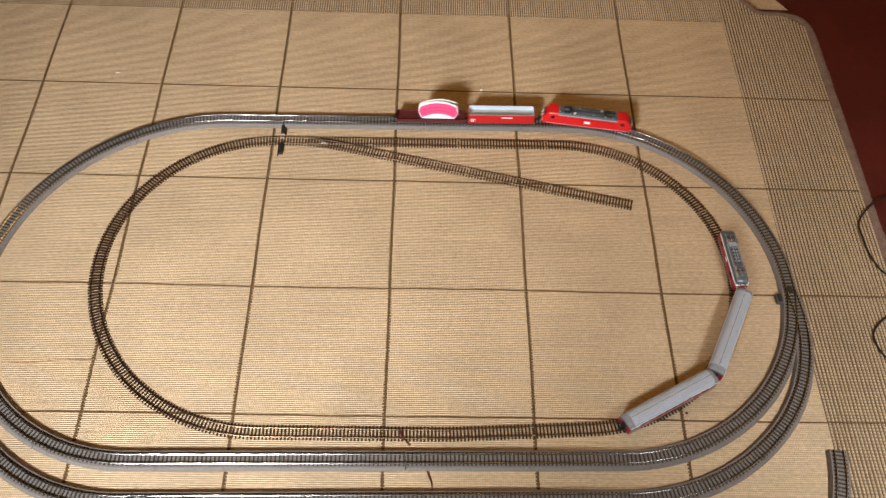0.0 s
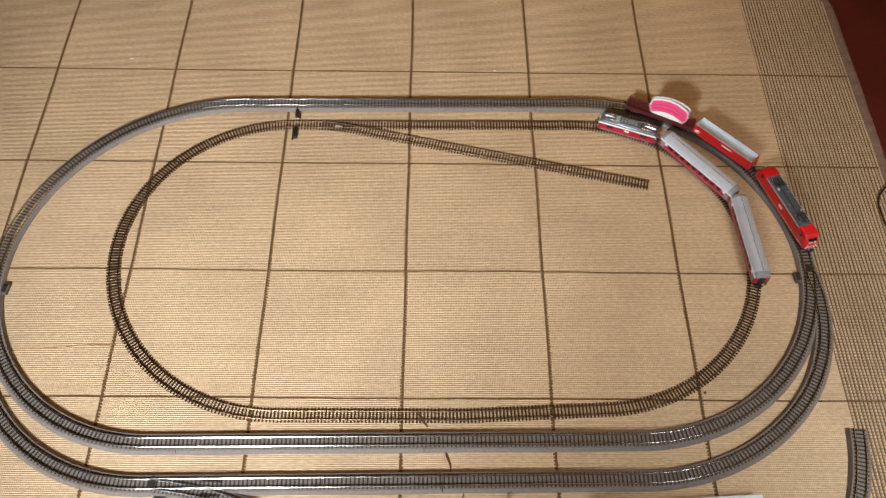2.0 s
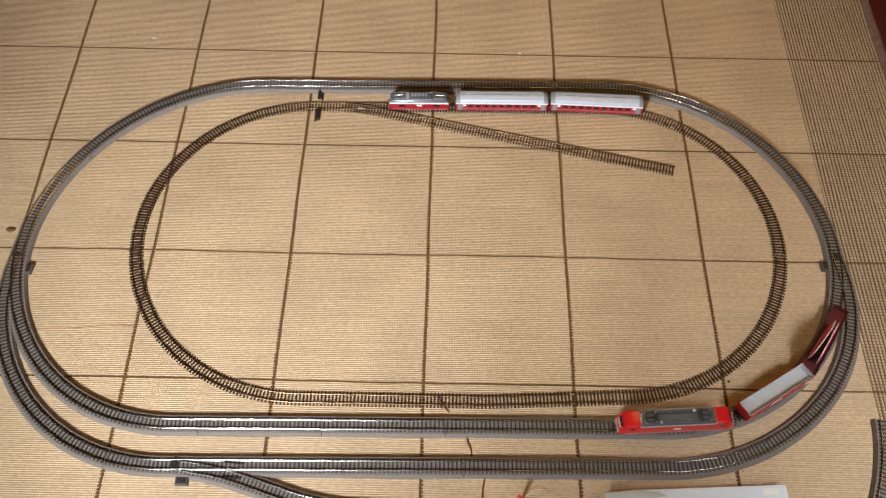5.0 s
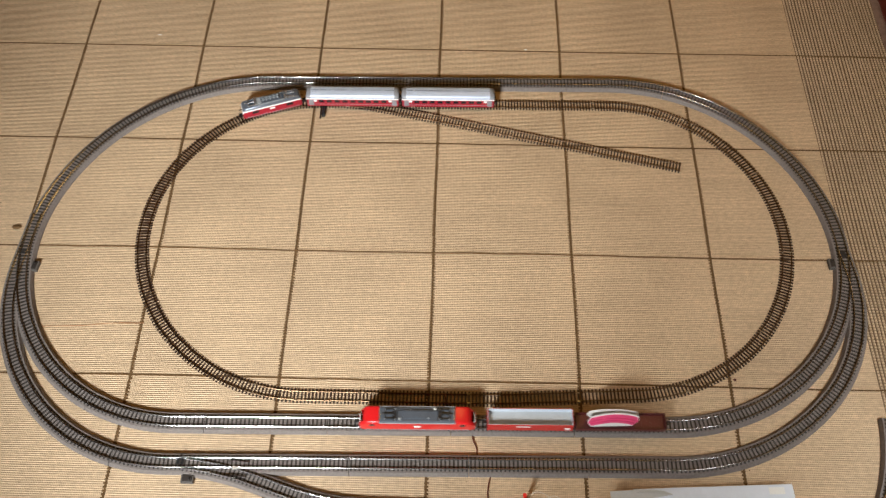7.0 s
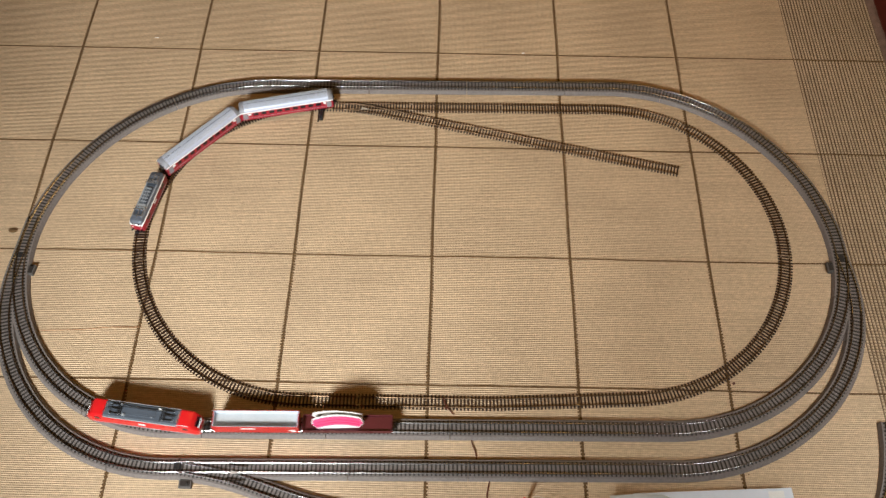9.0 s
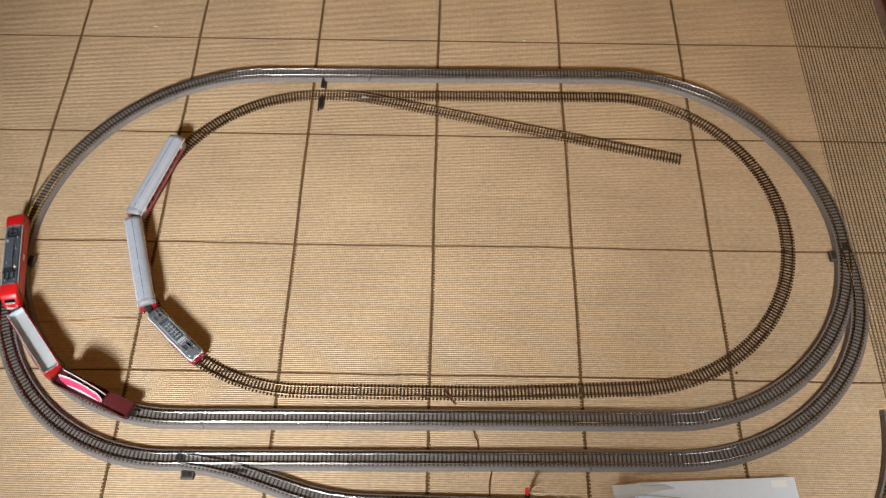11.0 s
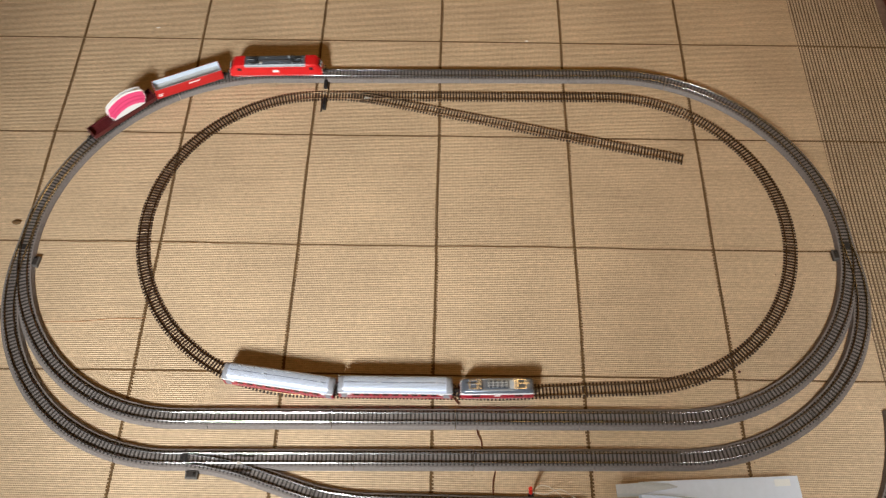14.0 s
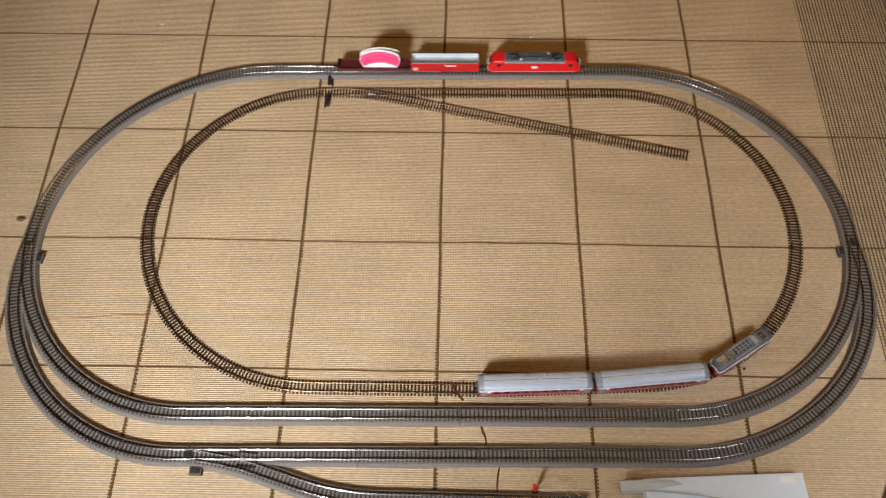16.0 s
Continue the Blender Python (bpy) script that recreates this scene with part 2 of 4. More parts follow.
class Line:
    """A way along the floor made of straights and arcs: (length, curvature) pieces; a kink is (0, angle)."""

    def __init__(self, x, y, heading, pieces):
        self.rows, s = [], 0.0
        for length, bend in pieces:
            if length == 0:
                heading += bend
                continue
            self.rows.append((s, length, x, y, heading, bend))
            x, y, heading = self.step(x, y, heading, bend, length)
            s += length
        self.length = s

    @staticmethod
    def step(x, y, h, k, u):
        if abs(k) < 1e-9:
            return x + u * math.cos(h), y + u * math.sin(h), h
        return x + (math.sin(h + k * u) - math.sin(h)) / k, y - (math.cos(h + k * u) - math.cos(h)) / k, h + k * u

    def at(self, s):
        for s0, length, x, y, h, k in self.rows:
            if s <= s0 + length:
                break
        return self.step(x, y, h, k, s - s0)

    def ring(self, s):
        return self.at(s % self.length)


def arc(r, a):
    return (r * a, -1.0 / r)


OVAL = Line(-0.39038, 0.46250, 0.01371, [
    (0.78164, 0), arc(0.45904, 1.34587), arc(0.39787, 0.94134), arc(0.41067, 0.85493),
    (0.92348, 0), arc(0.37007, 0.86838), arc(0.40305, 0.93519), arc(0.47161, 1.33747)])
INNER = Line(-0.27169, 0.40357, 0.0107, [
    (0.65443, 0), arc(0.35717, 1.49072), arc(0.3641, 1.60766), (0.27866, 0), (0, -0.05186), (0.36031, 0),
    arc(0.37871, 1.5915), arc(0.3509, 1.54145)])
LOOP = Line(0.85121, 0.05770, -1.47062, [
    (0.08841, 0), arc(0.35863, 0.81318), arc(0.43176, 0.84217), (0.92654, 0), arc(0.37532, 0.82038), arc(0.40167, 0.82673), (0.15, 0)])
SIDING = Line(-0.475, -0.464, -0.04, [
    (0.06, -1.6), (0.10, -1.76), (0.0806, 0), (0.14, 2.15), (0.375, 0)])
SPUR = Line(-0.265, 0.4035, 0.0, [(0.03, 0), (0.11, -2.1), (0.69, 0)])
SPARE = Line(0.868, -0.350, radians(-94), [arc(0.43, 0.55)])

RAIL_OUTER, RAIL_INNER = 0.0147, 0.0046


def sweep(line, s0, s1, profile, step=0.008, closed=True):
    """The profile (across, z) carried along a line."""
    n = max(2, int((s1 - s0) / step))
    bm = bmesh.new()
    rings = []
    for i in range(n + 1):
        x, y, h = line.at(s0 + (s1 - s0) * i / n)
        nx, ny = -math.sin(h), math.cos(h)
        rings.append([bm.verts.new((x + a * nx, y + a * ny, z)) for a, z in profile])
    k = len(profile)
    for a, b in zip(rings, rings[1:]):
        for i in range(k):
            bm.faces.new((a[i], a[(i + 1) % k], b[(i + 1) % k], b[i]))
    bm.faces.new(rings[0][::-1])
    bm.faces.new(rings[-1])
    return bm


def sleeper_mesh(wide, half, z0, z1, mat):
    """One sleeper bar with slightly drawn-in top edges; all alike share it."""
    vs, e = [], 0.0003
    for z, d in ((z0, 0.0), (z1, e)):
        for u, w in ((-1, -1), (1, -1), (1, 1), (-1, 1)):
            vs.append((u * (wide / 2 - d), w * (half - d), z))
    me = bpy.data.meshes.new("sleeper")
    me.from_pydata(vs, [], [(4, 5, 6, 7), (0, 1, 5, 4), (1, 2, 6, 5), (2, 3, 7, 6), (3, 0, 4, 7)])
    me.materials.append(mat)
    return me


BEDDED_SLEEPER = sleeper_mesh(0.0034, 0.0135, -0.0005, 0.0010, M["bed_sleeper"])
BARE_SLEEPER = sleeper_mesh(0.0034, 0.0150, 0.0006, 0.0023, M["sleeper"])
SLEEPERS = []


def rail_profile(side, z0, z1):
    g = side * 0.00885
    r = 0.0009
    head = [(g + r * math.cos(a), z1 - r + r * math.sin(a)) for a in [math.pi * k / 6 for k in range(7)]]
    return [(g - 0.0011, z0), (g + 0.0011, z0), (g + 0.0004, z0 + 0.0005), (g + 0.0004, z1 - 0.0012)] + head + [(g - 0.0004, z1 - 0.0012), (g - 0.0004, z0 + 0.0005)]


def track_section(line, s0, s1, bedded, lower=0.0, label="", group=""):
    """One length of track with its sleepers and two rails, on a ballast bed or bare."""
    thing = new("track_section")
    g = 0.0006
    a, b = s0 + g, s1 - g
    if bedded:
        top = 0.0100 - lower
        part("ballast_bed", sweep(line, a, b, [(-0.0208, 0.0008), (-0.0208, 0.0018), (-0.0163, top), (0.0163, top), (0.0208, 0.0018), (0.0208, 0.0008)]), M["bed"], thing)
        bar, pitch, lift, z0, z1, rail = BEDDED_SLEEPER, 0.0079, top, top + 0.0009, RAIL_OUTER - lower * 0.3, M["rail"]
    else:
        bar, pitch, lift, z0, z1, rail = BARE_SLEEPER, 0.0069, 0.0, 0.0022, RAIL_INNER, M["rail_old"]
    n = int(round((s1 - s0) / pitch))
    for i in range(n):
        SLEEPERS.append((thing, bar, line.at(s0 + (i + 0.5) * (s1 - s0) / n), lift))
    for side in (-1, 1):
        part("rail", sweep(line, a, b, rail_profile(side, z0, z1)), rail, thing, smooth=True)
        if not bedded:
            part("rail_joiner", sweep(line, s0 + 0.0008, s0 + 0.0075, [(side * 0.00885 + u, v) for u, v in ((-0.0014, 0.0023), (0.0014, 0.0023), (0.0012, 0.0040), (-0.0012, 0.0040))]), M["joiner"], thing, "bright rail joiner")
    return tagged(thing, label, "track", group)


def lay_sleepers():
    """Every sleeper of every track section, each a piece of its own."""
    rr = random.Random(3)
    for thing, bar, (x, y, h), lift in SLEEPERS:
        ob = new("sleeper", bar)
        ob.parent = thing
        ob.matrix_basis = pose(x, y, lift, 0, 0, math.degrees(h) + rr.uniform(-0.8, 0.8))


def lay(line, s0, s1, length, bedded, label, group, lower=0.0):
    n = max(1, round((s1 - s0) / length))
    for i in range(n):
        track_section(line, s0 + (s1 - s0) * i / n, s0 + (s1 - s0) * (i + 1) / n, bedded, lower, label, group)

# ---------------------------------------------------------------- floor, rug, room
CELL = 0.29
RUG_L, RUG_R, RUG_B, RUG_T = -5.5 * CELL, 1.092, -6 * CELL, 1.10
FIELD_R, FIELD_T = 0.866, 0.860


def floor_and_room():
    bm = boxes((-2.4, 2.2, -2.6, 2.4, -0.06, -0.008))
    tagged(part("floor", bm, M["floor"]), "dark red varnished floor beneath the rug", "floor", kind="structure")
    # unseen walls and ceiling, added with a brown tint to bounce warm light
    for nm, r in (("wall_north", (-2.5, 2.3, 2.4, 2.5)), ("wall_south", (-2.5, 2.3, -2.7, -2.6)), ("wall_west", (-2.5, -2.4, -2.6, 2.4)), ("wall_east", (2.2, 2.3, -2.6, 2.4))):
        tagged(part(nm, boxes((*r, -0.06, 2.5)), M["room_tint"]), "unseen room wall, brown to warm the bounced light", "wall", kind="structure")
    tagged(part("ceiling", boxes((-2.5, 2.3, -2.7, 2.5, 2.5, 2.6)), M["room_tint"]), "unseen ceiling, brown to warm the bounced light", "ceiling", kind="structure")


def rug():
    top = new("rug")
    # field of fine horizontal reeds
    part("woven_field", boxes((RUG_L, FIELD_R, RUG_B, FIELD_T, -0.006, 0.0)), M["weave"], top, "tan reed weave with fine cross ribs")
    # border: backing, then thick cords that run lengthwise
    out = [(FIELD_R, RUG_B), (RUG_R, RUG_B), (RUG_R, 0.845), (1.075, 0.880), (1.04, 0.893), (0.975, 0.897), (0.945, 0.935), (0.86, 1.05), (RUG_L, 1.05), (RUG_L, FIELD_T), (FIELD_R, FIELD_T)]
    bm = bmesh.new()
    low = [bm.verts.new((x, y, -0.006)) for x, y in out]
    upp = [bm.verts.new((x, y, -0.0012)) for x, y in out]
    bm.faces.new(upp)
    for i in range(len(out)):
        j = (i + 1) % len(out)
        bm.faces.new((low[i], low[j], upp[j], upp[i]))
    part("border_backing", bm, M["cord_gap"], top, "dark brown backing between border cords")

    def border_top(x):
        if x > 1.04:
            return 0.893 - (x - 1.04) * 0.9
        if x > 0.945:
            return 0.897 + max(0.0, 0.975 - x) * 1.27
        return 1.045
    pitch = 0.0077
    vs, fs = [], []

    def cord(x, y0, y1):
        n = max(2, int((y1 - y0) / 0.03))
        base = len(vs)
        for i in range(n + 1):
            y = y0 + (y1 - y0) * i / n
            w = 0.0006 * math.sin(y * 9 + x * 40) + 0.0004 * math.sin(y * 31 + x * 170)
            for dx, z in ((-0.0023, -0.0012), (-0.0016, 0.0002), (0, 0.0008), (0.0016, 0.0002), (0.0023, -0.0012)):
                vs.append((x + dx + w, y, z))
        for i in range(n):
            for k in range(4):
                a = base + 5 * i + k
                fs.append((a, a + 1, a + 6, a + 5))
    x = FIELD_R + pitch * 0.6
    while x < RUG_R - 0.004:
        cord(x, RUG_B, border_top(x))
        x += pitch
    x = RUG_L + 0.003
    while x < FIELD_R:
        cord(x, FIELD_T + 0.002, 1.045)
        x += pitch * 0.78
    me = bpy.data.meshes.new("border_weave")
    me.from_pydata(vs, [], fs)
    me.materials.append(M["cord"])
    me.shade_smooth()
    ob = new("border_weave", me)
    ob.parent = top
    tagged(ob, "straw coloured cords running lengthwise", kind="stuff")
    # thin row lines, slightly wavering
    for r in range(-5, 3):
        y = r * CELL
        end = RUG_R - 0.006
        pts = [(RUG_L + (end - RUG_L) * i / 60, y + 0.0007 * math.sin(i * 0.35 + r) + 0.0004 * math.sin(i * 1.9 + 2 * r), 0.0) for i in range(61)]
        bm = bmesh.new()
        a = [[bm.verts.new((px, py + dy, pz)) for dy, pz in ((-0.0021, -0.0004), (-0.0012, 0.0010), (0.0012, 0.0010), (0.0021, -0.0004))] for px, py, _ in pts]
        for u, w in zip(a, a[1:]):
            for k in range(3):
                bm.faces.new((u[k], u[k + 1], w[k + 1], w[k]))
        part("row_seam", bm, M["seam"], top, "thin dark brown seam thread")
    # column lines of single stitches over the reeds
    for c in range(-5, 3):
        vs, fs = [], []
        y = RUG_B
        j = 0
        while y < 1.04:
            xx = c * CELL + 0.0012 * math.sin(j * 0.11 + c) + random.uniform(-0.0004, 0.0004)
            h, w = 0.0042 / 2, 0.0075 / 2 + random.uniform(-0.0004, 0.0004)
            b = len(vs)
            vs += [(xx - w, y - h, 0.0003), (xx + w, y - h, 0.0003), (xx + w, y + h, 0.0003), (xx - w, y + h, 0.0003),
                   (xx - w * 0.7, y - h * 0.6, 0.0012), (xx + w * 0.7, y - h * 0.6, 0.0012), (xx + w * 0.7, y + h * 0.6, 0.0012), (xx - w * 0.7, y + h * 0.6, 0.0012)]
            fs += [tuple(b + i for i in q) for q in ((4, 5, 6, 7), (0, 1, 5, 4), (1, 2, 6, 5), (2, 3, 7, 6), (3, 0, 4, 7))]
            y += 0.0068
            j += 1
        b = len(vs)
        vs += [(c * CELL - 0.0022, RUG_B, 0.0005), (c * CELL + 0.0022, RUG_B, 0.0005), (c * CELL + 0.0022, 1.04, 0.0005), (c * CELL - 0.0022, 1.04, 0.0005)]
        fs.append((b, b + 1, b + 2, b + 3))
        me = bpy.data.meshes.new("column_seam")
        me.from_pydata(vs, [], fs)
        me.materials.append(M["seam"])
        ob = new("column_seam", me)
        ob.parent = top
        tagged(ob, "dark brown stitched seam")
    # fuzzy edge binding
    edge = smooth_line([(1.100, RUG_B, 0), (1.100, -0.3, 0), (1.101, 0.3, 0), (1.102, 0.70, 0), (1.100, 0.835, 0), (1.078, 0.884, 0), (1.03, 0.901, 0), (0.975, 0.905, 0), (0.945, 0.942, 0), (0.865, 1.06, 0)], 14)
    bm = bmesh.new()
    rows = []
    for i, p in enumerate(edge):
        d = (edge[min(i + 1, len(edge) - 1)] - edge[max(i - 1, 0)]).normalized()
        nrm = Vector((d.y, -d.x, 0))
        rr = random.Random(i)
        rows.append([bm.verts.new(p + nrm * (o + rr.uniform(-0.0012, 0.0012)) + Vector((0, 0, z))) for o, z in ((-0.0125, -0.0004), (-0.004, 0.0026), (0.004, 0.0022), (0.010, -0.002), (0.012, -0.0078))])
    for u, w in zip(rows, rows[1:]):
        for k in range(4):
            bm.faces.new((u[k], u[k + 1], w[k + 1], w[k]))
    part("edge_binding", bm, M["binding"], top, "worn brown cloth edge binding", smooth=True)
    # slight fold crease of the rug, drawn as a thin reddish tube
    crease_pts = smooth_line([(-0.84, -0.1925, 0.0002), (-0.778, -0.190, 0.0005), (-0.70, -0.1865, 0.0004), (-0.64, -0.1800, 0.0005), (-0.575, -0.178, 0.0002)], 8)
    part("pulled_thread", tube(crease_pts, 0.0007, 5), M["crease"], top, "reddish line drawn for a fold crease in the weave")
    # loose fibres along the worn edge
    vs, fs = [], []
    rr = random.Random(11)
    for p, q in zip(edge, edge[1:]):
        d = (q - p)
        for _ in range(max(1, int(d.length / 0.0009))):
            b = p + d * rr.random()
            out = Vector((d.y, -d.x, 0)).normalized() * rr.uniform(0.003, 0.012) + d.normalized() * rr.uniform(-0.006, 0.006)
            root = b + Vector((d.y, -d.x, 0)).normalized() * rr.uniform(-0.003, 0.005) + Vector((0, 0, rr.uniform(0.0005, 0.003)))
            tip = root + out + Vector((0, 0, rr.uniform(-0.003, 0.0015)))
            w = d.normalized() * rr.uniform(0.0002, 0.0005)
            k = len(vs)
            vs += [tuple(root - w), tuple(root + w), tuple(tip), tuple(root + Vector((0, 0, 0.0004)))]
            fs += [(k, k + 1, k + 2), (k, k + 3, k + 2), (k + 1, k + 2, k + 3)]
    me = bpy.data.meshes.new("edge_fibres")
    me.from_pydata(vs, [], fs)
    me.materials.append(M["binding"])
    ob = new("edge_fibres", me)
    ob.parent = top
    tagged(ob, "frayed brown fibres along the binding", kind="stuff")
    tagged(top, "tan woven reed rug with brown grid seams and striped border", "rug")


def under_mat():
    """The second mat that shows past the folded rug corner."""
    bm = prism(((0.80, 0.94), (0.962, 0.925), (1.06, 0.925), (1.00, 1.02), (0.95, 1.20), (0.80, 1.20)), -0.0076, -0.0066)
    tagged(part("under_mat", bm, M["weave"]), "pale woven mat showing past the rug corner", "mat")


# ---------------------------------------------------------------- tracks


def turnout_motor(x, y, turn, small=False):
    """Point motor box with its throw bar beside a turnout."""
    t = new("point_motor")
    if small:
        part("housing", boxes((-0.004, 0.004, -0.016, 0.016, 0.0004, 0.0085), bevel=0.0012), M["black"], t)
        part("lever", boxes((-0.0015, 0.0015, 0.004, 0.010, 0.0085, 0.0125), bevel=0.0005), M["black"], t)
        part("throw_bar", boxes((0.0055, 0.0085, -0.020, 0.022, 0.0012, 0.0042), bevel=0.0006), M["sleeper"], t)
        tagged(t, "black hand lever housing beside the brown turnout", "point motor")
    else:
        part("housing", boxes((-0.0115, 0.0115, -0.0070, 0.0070, 0.0004, 0.0095), bevel=0.0016), M["motor"], t)
        part("cover", boxes((-0.0088, 0.0088, -0.0045, 0.0045, 0.0095, 0.0108), bevel=0.0006), M["bed_sleeper"], t)
        part("lever", boxes((0.003, 0.0055, -0.0015, 0.0015, 0.0108, 0.0138), bevel=0.0005), M["black"], t)
        tagged(t, "grey point motor box beside the bedded turnout", "point motor")
    t.matrix_basis = pose(x, y, 0, 0, 0, turn)
    return t


def tie_bar(x, y, turn):
    """The dark plate and bar that shift the switch blades."""
    t = new("turnout_tie_bar")
    part("plate", boxes((-0.0060, 0.0060, -0.0075, 0.0075, 0.0098, 0.0118), bevel=0.0005), M["black"], t)
    part("bar", boxes((-0.0016, 0.0016, -0.0125, 0.0125, 0.0116, 0.0126), bevel=0.0003), M["bed_sleeper"], t)
    t.matrix_basis = pose(x, y, 0, 0, 0, turn)
    return tagged(t, "black tie bar plate between the turnout rails", "track part")


def frog(x, y, turn, z, name_label):
    """The bright crossing nose of a turnout, with its check rails."""
    t = new("turnout_crossing")
    bm = bmesh.new()
    v = [bm.verts.new(p) for p in ((-0.009, 0, z), (0.010, -0.0036, z), (0.010, 0.0036, z), (-0.009, 0, z - 0.002), (0.010, -0.0036, z - 0.002), (0.010, 0.0036, z - 0.002))]
    for q in ((0, 1, 2), (3, 5, 4), (0, 3, 4, 1), (1, 4, 5, 2), (2, 5, 3, 0)):
        bm.faces.new([v[i] for i in q])
    part("nose", bm, M["frog"], t)
    for s in (-1, 1):
        part("check_rail", boxes((-0.018, 0.018, s * 0.0135 - 0.0006, s * 0.0135 + 0.0006, z - 0.003, z), bevel=0.0002), M["rail"], t)
    t.matrix_basis = pose(x, y, 0, 0, 0, turn)
    return tagged(t, name_label, "track part")


def tracks():
    grey, brown = "grey ballast bed model track with bright rails", "brown model track with tarnished rails lying on the rug"
    lay(OVAL, 0, OVAL.length, 0.230, True, grey, "outer oval track")
    lay(LOOP, 0.03, LOOP.length - 0.03, 0.225, True, "grey ballast bed model track of the passing loop", "passing loop track", 0.0006)
    lay(SIDING, 0.03, SIDING.length, 0.21, True, "grey ballast bed model track of the siding", "siding track", 0.0011)
    lay(INNER, 0, INNER.length, 0.205, False, brown, "inner oval track")
    lay(SPUR, 0.05, SPUR.length, 0.20, False, "brown model track of the open ended spur", "spur track")
    lay(SPARE, 0, SPARE.length, 0.30, True, "loose curved grey ballast bed track piece", "spare track")
    turnout_motor(-0.826, -0.055, 84)
    turnout_motor(0.829, -0.012, 93)
    turnout_motor(-0.432, -0.494, 0)
    turnout_motor(-0.268, 0.441, 0, True)
    turnout_motor(-0.266, 0.378, 180, True)
    tie_bar(-0.857, -0.022, 83)
    tie_bar(0.853, 0.008, 92)
    tie_bar(-0.449, -0.4605, -2)
    frog(-0.342, -0.4735, 175, RAIL_OUTER, "bright metal turnout crossing on the grey track")
    frog(-0.165, 0.397, 172, RAIL_INNER + 0.0004, "bright metal turnout crossing on the brown track")


# ---------------------------------------------------------------- vehicles; x forward, z = 0 on the rail


def body_ring(half, z0, z1, r, n=5, crown=0.0):
    """A cross-section with rounded upper corners and a crowned top."""
    pts = [(-half, z0), (half, z0)]
    for i in range(n + 1):
        a = math.pi / 2 * i / n
        pts.append((half - r + r * math.cos(a), z1 - r + r * math.sin(a)))
    if crown:
        pts.append((0, z1 + crown))
    for i in range(n + 1):
        a = math.pi / 2 + math.pi / 2 * i / n
        pts.append((-half + r + r * math.cos(a), z1 - r + r * math.sin(a)))
    return pts


def wheelset(parent, x, r=0.0052):
    bm = bmesh.new()
    for y in (-0.0085, 0.0085):
        cylinder(bm, (x, y, r), (0, 1, 0), r, 0.0026, 20)
        cylinder(bm, (x, y * 0.86, r), (0, 1, 0), r * 1.12, 0.0008, 20)
    cylinder(bm, (x, 0, r), (0, 1, 0), 0.0009, 0.017, 8)
    return part("wheelset", bm, M["steel"], parent)


def bogie(thing, x, base=0.029, r=0.0052, w=0.0115):
    b = part("bogie", boxes((x - base / 2 - 0.004, x + base / 2 + 0.004, -w - 0.0015, -w + 0.0010, 0.0035, 0.0085),
                            (x - base / 2 - 0.004, x + base / 2 + 0.004, w - 0.0010, w + 0.0015, 0.0035, 0.0085),
                            (x - 0.004, x + 0.004, -w, w, 0.004, 0.0090), bevel=0.0006), M["black"], thing, "black bogie frame")
    for dx in (-base / 2, base / 2):
        wheelset(b, x + dx, r)


def coupler(thing, x, sgn):
    part("coupler", boxes((min(x, x + sgn * 0.009), max(x, x + sgn * 0.009), -0.0025, 0.0025, 0.0060, 0.0085),
                          (x + sgn * 0.0075 - 0.001, x + sgn * 0.0075 + 0.001, -0.0045, 0.0045, 0.0055, 0.0110), bevel=0.0004), M["black"], thing, "black hook coupler")


def buffers(thing, x, sgn, z=0.0115, reach=1.0):
    for y in (-0.010, 0.010):
        bm = bmesh.new()
        cylinder(bm, (x + sgn * 0.0025 * reach, y, z), (1, 0, 0), 0.0011, 0.005 * reach, 10)
        cylinder(bm, (x + sgn * 0.0052 * reach, y, z), (1, 0, 0), 0.0024, 0.0008, 14)
        part("buffer", bm, M["black"], thing)


def pantograph(thing, x, sgn, z, mat="black", span=0.032):
    """A folded current collector: base, two arms, bow."""
    rows = [(x - 0.009, x + 0.009, -0.0095, -0.0080, z, z + 0.0014), (x - 0.009, x + 0.009, 0.0080, 0.0095, z, z + 0.0014),
            (x - 0.009, x - 0.0075, -0.0095, 0.0095, z, z + 0.0014), (x + 0.0075, x + 0.009, -0.0095, 0.0095, z, z + 0.0014)]
    p = part("pantograph", boxes(*rows, bevel=0.0003), M[mat], thing, "folded black current collector" if mat == "black" else "folded silver current collector")
    part("arm", tube([(x - sgn * 0.008, 0, z + 0.001), (x + sgn * span * 0.45, 0.001, z + 0.0022), (x - sgn * 0.006, 0, z + 0.0030)], 0.0008, 6), M[mat], p)
    bow = [(x - sgn * 0.006, -0.0135, z + 0.0022), (x - sgn * 0.006, -0.0100, z + 0.0034), (x - sgn * 0.006, 0.0100, z + 0.0034), (x - sgn * 0.006, 0.0135, z + 0.0022)]
    part("bow", tube(bow, 0.0009, 6), M[mat], p)
    part("bow", tube([(q[0] - sgn * 0.006, q[1], q[2]) for q in bow], 0.0009, 6), M[mat], p)
    bm = bmesh.new()
    for dx, dy in ((-0.0085, -0.0088), (0.0085, -0.0088), (-0.0085, 0.0088), (0.0085, 0.0088)):
        cylinder(bm, (x + dx, dy, z - 0.0008), (0, 0, 1), 0.0014, 0.0028, 8)
    part("insulators", bm, M["hood"], p)


